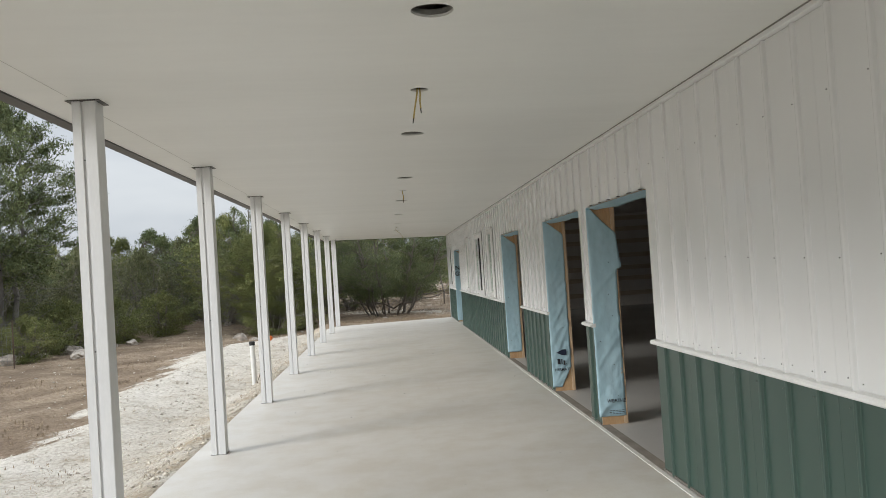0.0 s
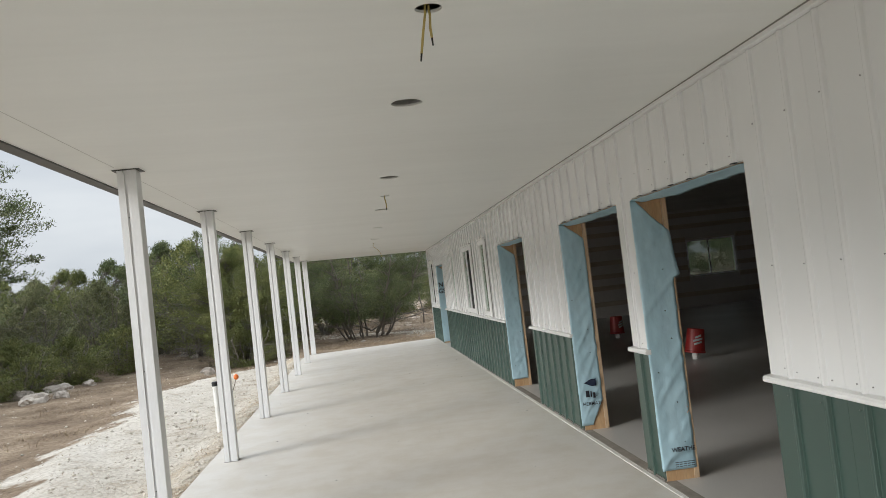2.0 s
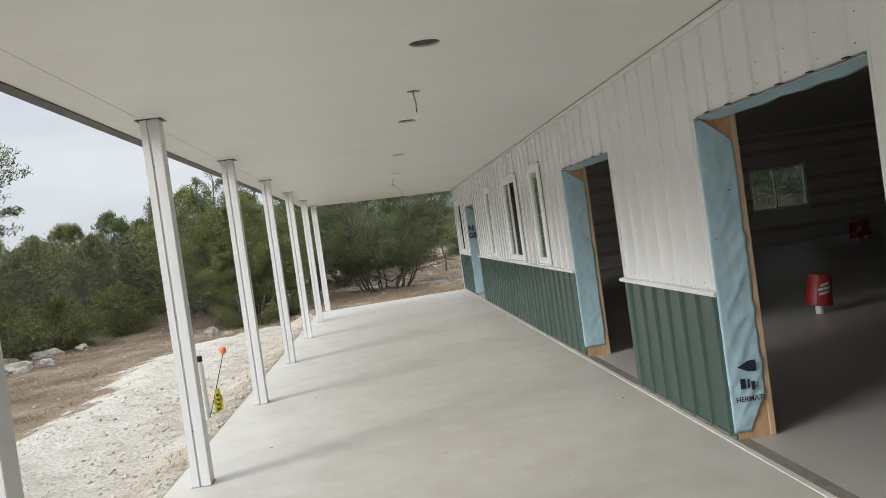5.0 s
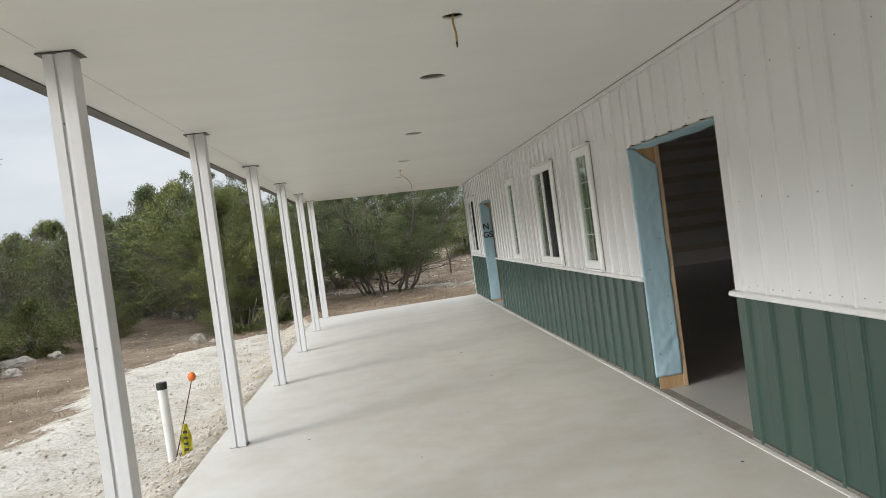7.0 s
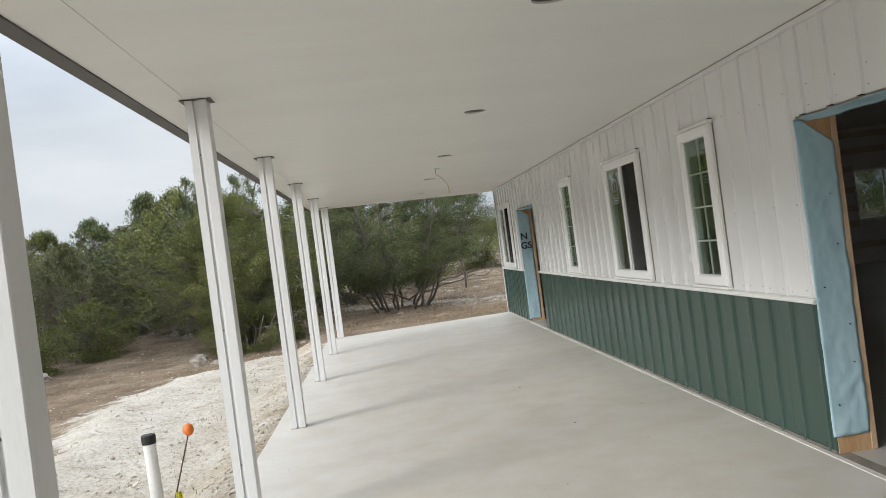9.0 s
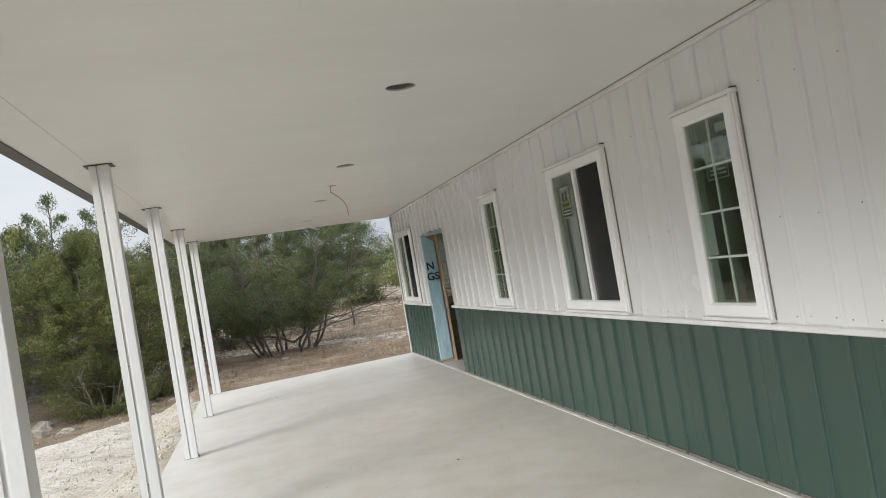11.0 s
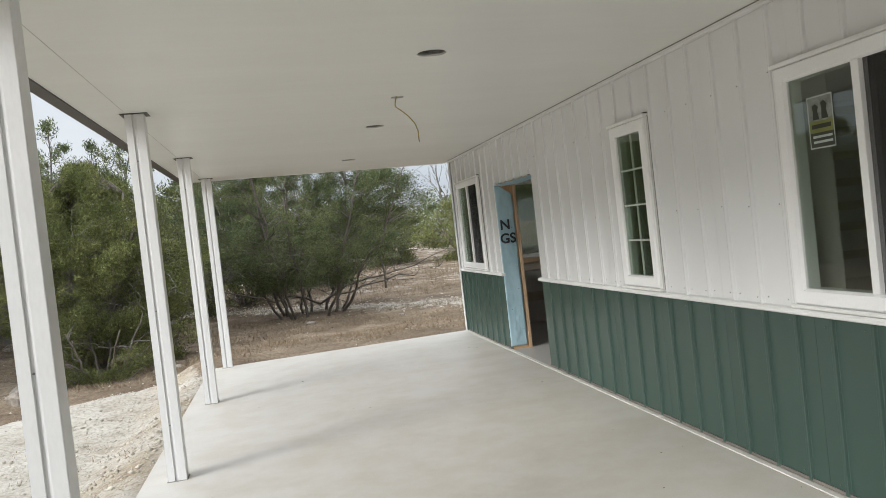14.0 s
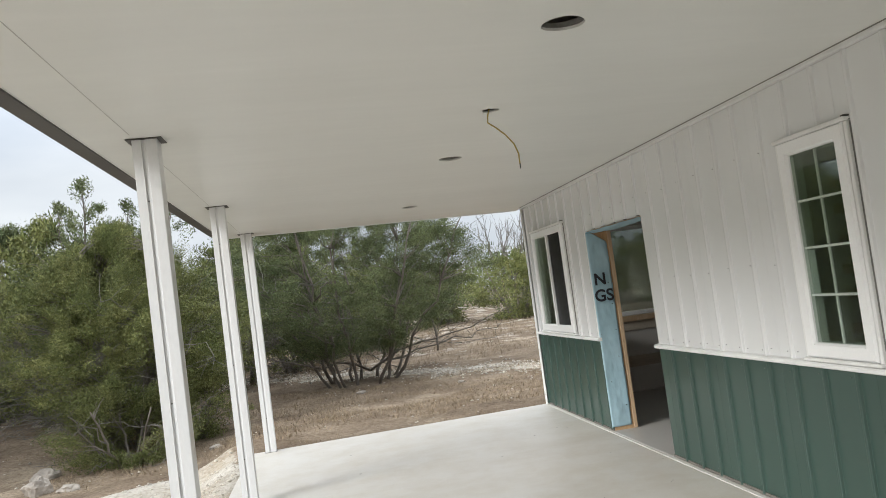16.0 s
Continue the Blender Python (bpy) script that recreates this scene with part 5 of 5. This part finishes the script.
skirt = tree("scrub_bush", "low sparse juniper scrub with grey twigs", 1.35, 1.15, 0.02, 190, 240, 0.032, 6, 0.8, LEAF, 5, 9, thick=0.02, low=0.9, clump_r=(0.08, 0.26), gap=-0.05)
stand(skirt, -4.0, 29.4)
bush = tree("juniper_tree", "many-stemmed dark juniper with bare lower trunks", 5.3, 3.5, 0.78, 1350, 370, 0.036, 14, 0.92, LEAF_DARK, 9, 30, thick=0.036, low=1.0, clump_r=(0.12, 0.38), foot=0.75, gap=-0.16)
rl = random.Random(91)
for reach in ((3.4, -1.5, 1.30), (3.7, -0.7, 0.85), (-3.3, -0.5, 0.95)):
    limb = bmesh.new()
    line = bent(rl, (0.2, -0.1, 0.25), reach, 0.02, 8, 0.07)
    add_tube(limb, line, [0.027 * (1 - 0.82 * k / 8) + 0.004 for k in range(9)], 6)
    for j in range(16):
        p = line[rl.randint(3, 8)]
        q = p + Vector((rl.uniform(-0.4, 0.8) * (1 if reach[0] > 0 else -1), rl.uniform(-0.6, 0.6), rl.uniform(-0.25, 0.5)))
        add_tube(limb, bent(rl, p, q, 0.05, 3, 0.15), [0.007, 0.006, 0.004, 0.002], 4)
    part("limb", limb, BARK, bush, "low bare limb that reaches out sideways", True)
stand(bush, -0.05, 36.6, 20)
mids = [tree("juniper_tree", "rounded green juniper in the tree line", 4.8, 2.3, 0.20, 400, 68, 0.080, 4, 0.55, LEAF, 21, 80, low=0.75, clump_r=(0.14, 0.42)),
        tree("juniper_tree", "dark green juniper in the tree line", 5.0, 2.2, 0.30, 400, 68, 0.080, 3, 0.55, LEAF_DARK, 22, 90, low=0.75, clump_r=(0.14, 0.42)),
        tree("juniper_tree", "olive-green juniper with grey dead twigs", 4.4, 2.4, 0.25, 380, 68, 0.080, 5, 0.6, LEAF_OLIVE, 23, 100, low=0.70, clump_r=(0.14, 0.42))]
slim = tree("juniper_tree", "slender open juniper rising over the tree line", 6.6, 1.6, 1.0, 95, 85, 0.075, 1, 0.3, LEAF_DARK, 31, 5, top_pow=0.75, clump_r=(0.12, 0.36), thick=0.05, gap=-0.25)
tall = tree("juniper_tree", "tall half-bare juniper with pale dead limbs", 8.2, 2.7, 2.5, 420, 130, 0.10, 3, 0.35, LEAF_DARK, 41, 60, bark=DEADWOOD, thick=0.13, clump_r=(0.18, 0.46))
shrub = tree("scrub_bush", "low olive-green scrub bush", 2.9, 2.2, 0.1, 150, 140, 0.095, 6, 0.6, LEAF, 51, 36, clump_r=(0.28, 0.5))

# rows one and two open with five unseen trees added to block low sky
MID_AT = [[(-14.5, 20.0, 1.0), (-15.0, 11.5, 1.1), (-14.0, 3.0, 1.0), (-12.5, -6.0, 1.1), (-6.0, -20.0, 1.1), (-6.6, 34.6, 1.0), (-12.2, 39.2, 1.0), (-16.8, 42.0, 1.05), (-9.8, 43.0, 1.15), (-14.8, 45.0, 1.1), (-3.2, 41.0, 1.1), (-13.8, 29.6, 0.8), (-19.5, 33, 1.0), (-1.0, 45.5, 1.15), (-22, 38, 1.1), (-18.0, 25.5, 1.0), (-24, 29, 1.1)],
          [(-16.5, 16.0, 1.1), (-16.0, 7.5, 1.1), (-15.0, -1.5, 1.1), (-9.5, -14.0, 1.2), (0.5, -22.0, 1.2), (-8.0, 36.6, 1.0), (-10.4, 39.2, 0.95), (-19.2, 46.0, 1.1), (-7.6, 41.2, 1.1), (-12.2, 43.6, 1.1), (-5.4, 39.6, 1.05), (-17.2, 37.5, 1.0), (1.2, 48.5, 1.0), (-15.5, 27.0, 0.85), (-23, 44, 1.1), (-11, 48.5, 1.2), (-20.5, 28.5, 1.1), (-4.0, 48.0, 1.2)],
          [(-9.2, 38.0, 0.95), (-11.4, 31.8, 0.75), (-10.0, 34.6, 0.8), (-14.4, 40.4, 1.0), (-5.6, 36.0, 0.9), (-17.0, 47.0, 1.15), (-2.0, 43.0, 1.05), (-14.8, 33.0, 0.85), (-12.8, 27.6, 0.6), (-16.6, 30.5, 0.9), (-21, 24, 1.0), (-26, 34, 1.2), (-27, 42, 1.2)]]
for proto, spots in zip(mids, MID_AT):
    for i, (x, y, s) in enumerate(spots):
        turn = (x * 53 + y * 31) % 360
        if i == 0:
            stand(proto, x, y, turn, s * 0.90)
        else:
            ob = copy_thing(proto, pose(0, 0, 0))
            stand(ob, x, y, turn, s * (0.90 if y < 38 else 0.87))
for i, (x, y, s) in enumerate(((-5.45, 33.6, 0.78), (-4.7, 34.2, 0.72), (-6.1, 34.4, 0.72), (2.9, 44.0, 0.84), (-5.0, 41.0, 1.0), (-1.6, 48.0, 1.0), (-15.2, 35.2, 1.0))):
    stand(slim if i == 0 else copy_thing(slim, pose(0, 0, 0)), x, y, i * 77, s)
for i, (x, y, s) in enumerate(((-12.2, 27.4, 1.0), (-15.0, 26.5, 1.0), (-17.5, 33.0, 0.9))):
    stand(tall if i == 0 else copy_thing(tall, pose(0, 0, 0)), x, y, 140 + i * 100, s)
for i, (x, y, s) in enumerate(((9.0, 57.0, 1.15), (5.5, 60.0, 1.1), (12.5, 59.0, 1.3), (2.0, 57.0, 1.2), (16.5, 56, 1.2), (-11.2, 29.6, 0.6), (-12.2, 25.6, 0.55), (-3.2, 30.9, 0.42), (-10.7, 25.4, 0.45), (-10.4, 27.9, 0.55), (-9.6, 30.3, 0.55), (-8.7, 32.6, 0.55))):
    stand(shrub if i == 0 else copy_thing(shrub, pose(0, 0, 0)), x, y, i * 61, s)


def dead_tree(x, y, h):
    r = random.Random(77)
    root = tagged(empty("dead_tree"), "bare grey dead tree with forked limbs", "tree")
    bm = bmesh.new()

    def grow(p, d, ln, rad, depth):
        q = p + d * ln
        add_tube(bm, bent(r, p, q, 0.03, 4, 0.12), [rad * (1 - 0.4 * k / 4) for k in range(5)], 5)
        if depth == 0:
            return
        for _k in range(3 if depth > 1 else 2):
            nd = (d + Vector((r.uniform(-0.8, 0.8), r.uniform(-0.8, 0.8), r.uniform(-0.1, 0.6)))).normalized()
            grow(q if _k else p.lerp(q, 0.7), nd, ln * r.uniform(0.55, 0.8), rad * 0.55, depth - 1)

    for a in (0.3, 2.2, 4.4):
        grow(Vector((0, 0, -0.1)), Vector((0.35 * math.cos(a), 0.35 * math.sin(a), 1)).normalized(), h * 0.36, 0.10, 4)
    part("trunk", bm, DEADWOOD, root, smooth=True)
    stand(root, x, y)


dead_tree(9.6, 59.0, 6.4)


def far_woods():
    r = random.Random(15)
    cs, rs = [], []
    for _ in range(1500):
        a = radians(r.uniform(-75, 35))
        d = r.uniform(56, 84)
        x, y = d * math.sin(a), 8 + d * math.cos(a)
        top = 3.6 + 1.6 * noise.noise((x * 0.12, y * 0.12, 2)) + 1.2 * noise.noise((x * 0.5, y * 0.5, 5))
        cs.append((x, y, ground_z(x, y) + r.uniform(0.2, max(1.5, top))))
        rs.append(r.uniform(0.7, 1.3))
    v, f = leaf_cloud(cs, rs, 70, 0.28, 16, (0, 20, -20))
    tagged(scatter_mesh("far_woods", v, f, LEAF_DARK), "far dark green juniper woods", "woods", kind="stuff")


far_woods()


# ---- wire fence beside the boulders ----
def wire_fence():
    root = tagged(empty("wire_fence"), "grey welded wire fence on thin steel posts", "fence")
    z0 = ground_z(-10.1, 23.2)
    for x in (-10.1, -12.6, -15.0):
        part("fence_post", tube([(x, 23.2, z0 - 0.2), (x, 23.2, z0 + 1.3)], [0.018, 0.018], 6), RUST, root)
    for i in range(11):
        z = z0 + 0.1 + i * 0.11
        part("wire", tube([(-15.0, 23.2, z), (-10.1, 23.2, z)], [0.004, 0.004], 4), STEEL, root)
    bm = bmesh.new()
    for i in range(41):
        x = -10.15 - i * 0.12
        add_tube(bm, [(x, 23.2, z0 + 0.08), (x, 23.2, z0 + 1.22)], [0.0035, 0.0035], 4)
    part("upright_wires", bm, STEEL, root)
    settle(root, (-10.1, 23.2, z0))


wire_fence()

for i, (a, b) in enumerate(DOORS):
    settle(bpy.data.objects["door_%d" % (i + 1)], (WALL_X, (a + b) / 2, 0.0))
for i, (a, b) in enumerate(WINDOWS):
    settle(bpy.data.objects["window_%d" % (i + 1)], (WALL_X, (a + b) / 2, WIN_Z[0]))
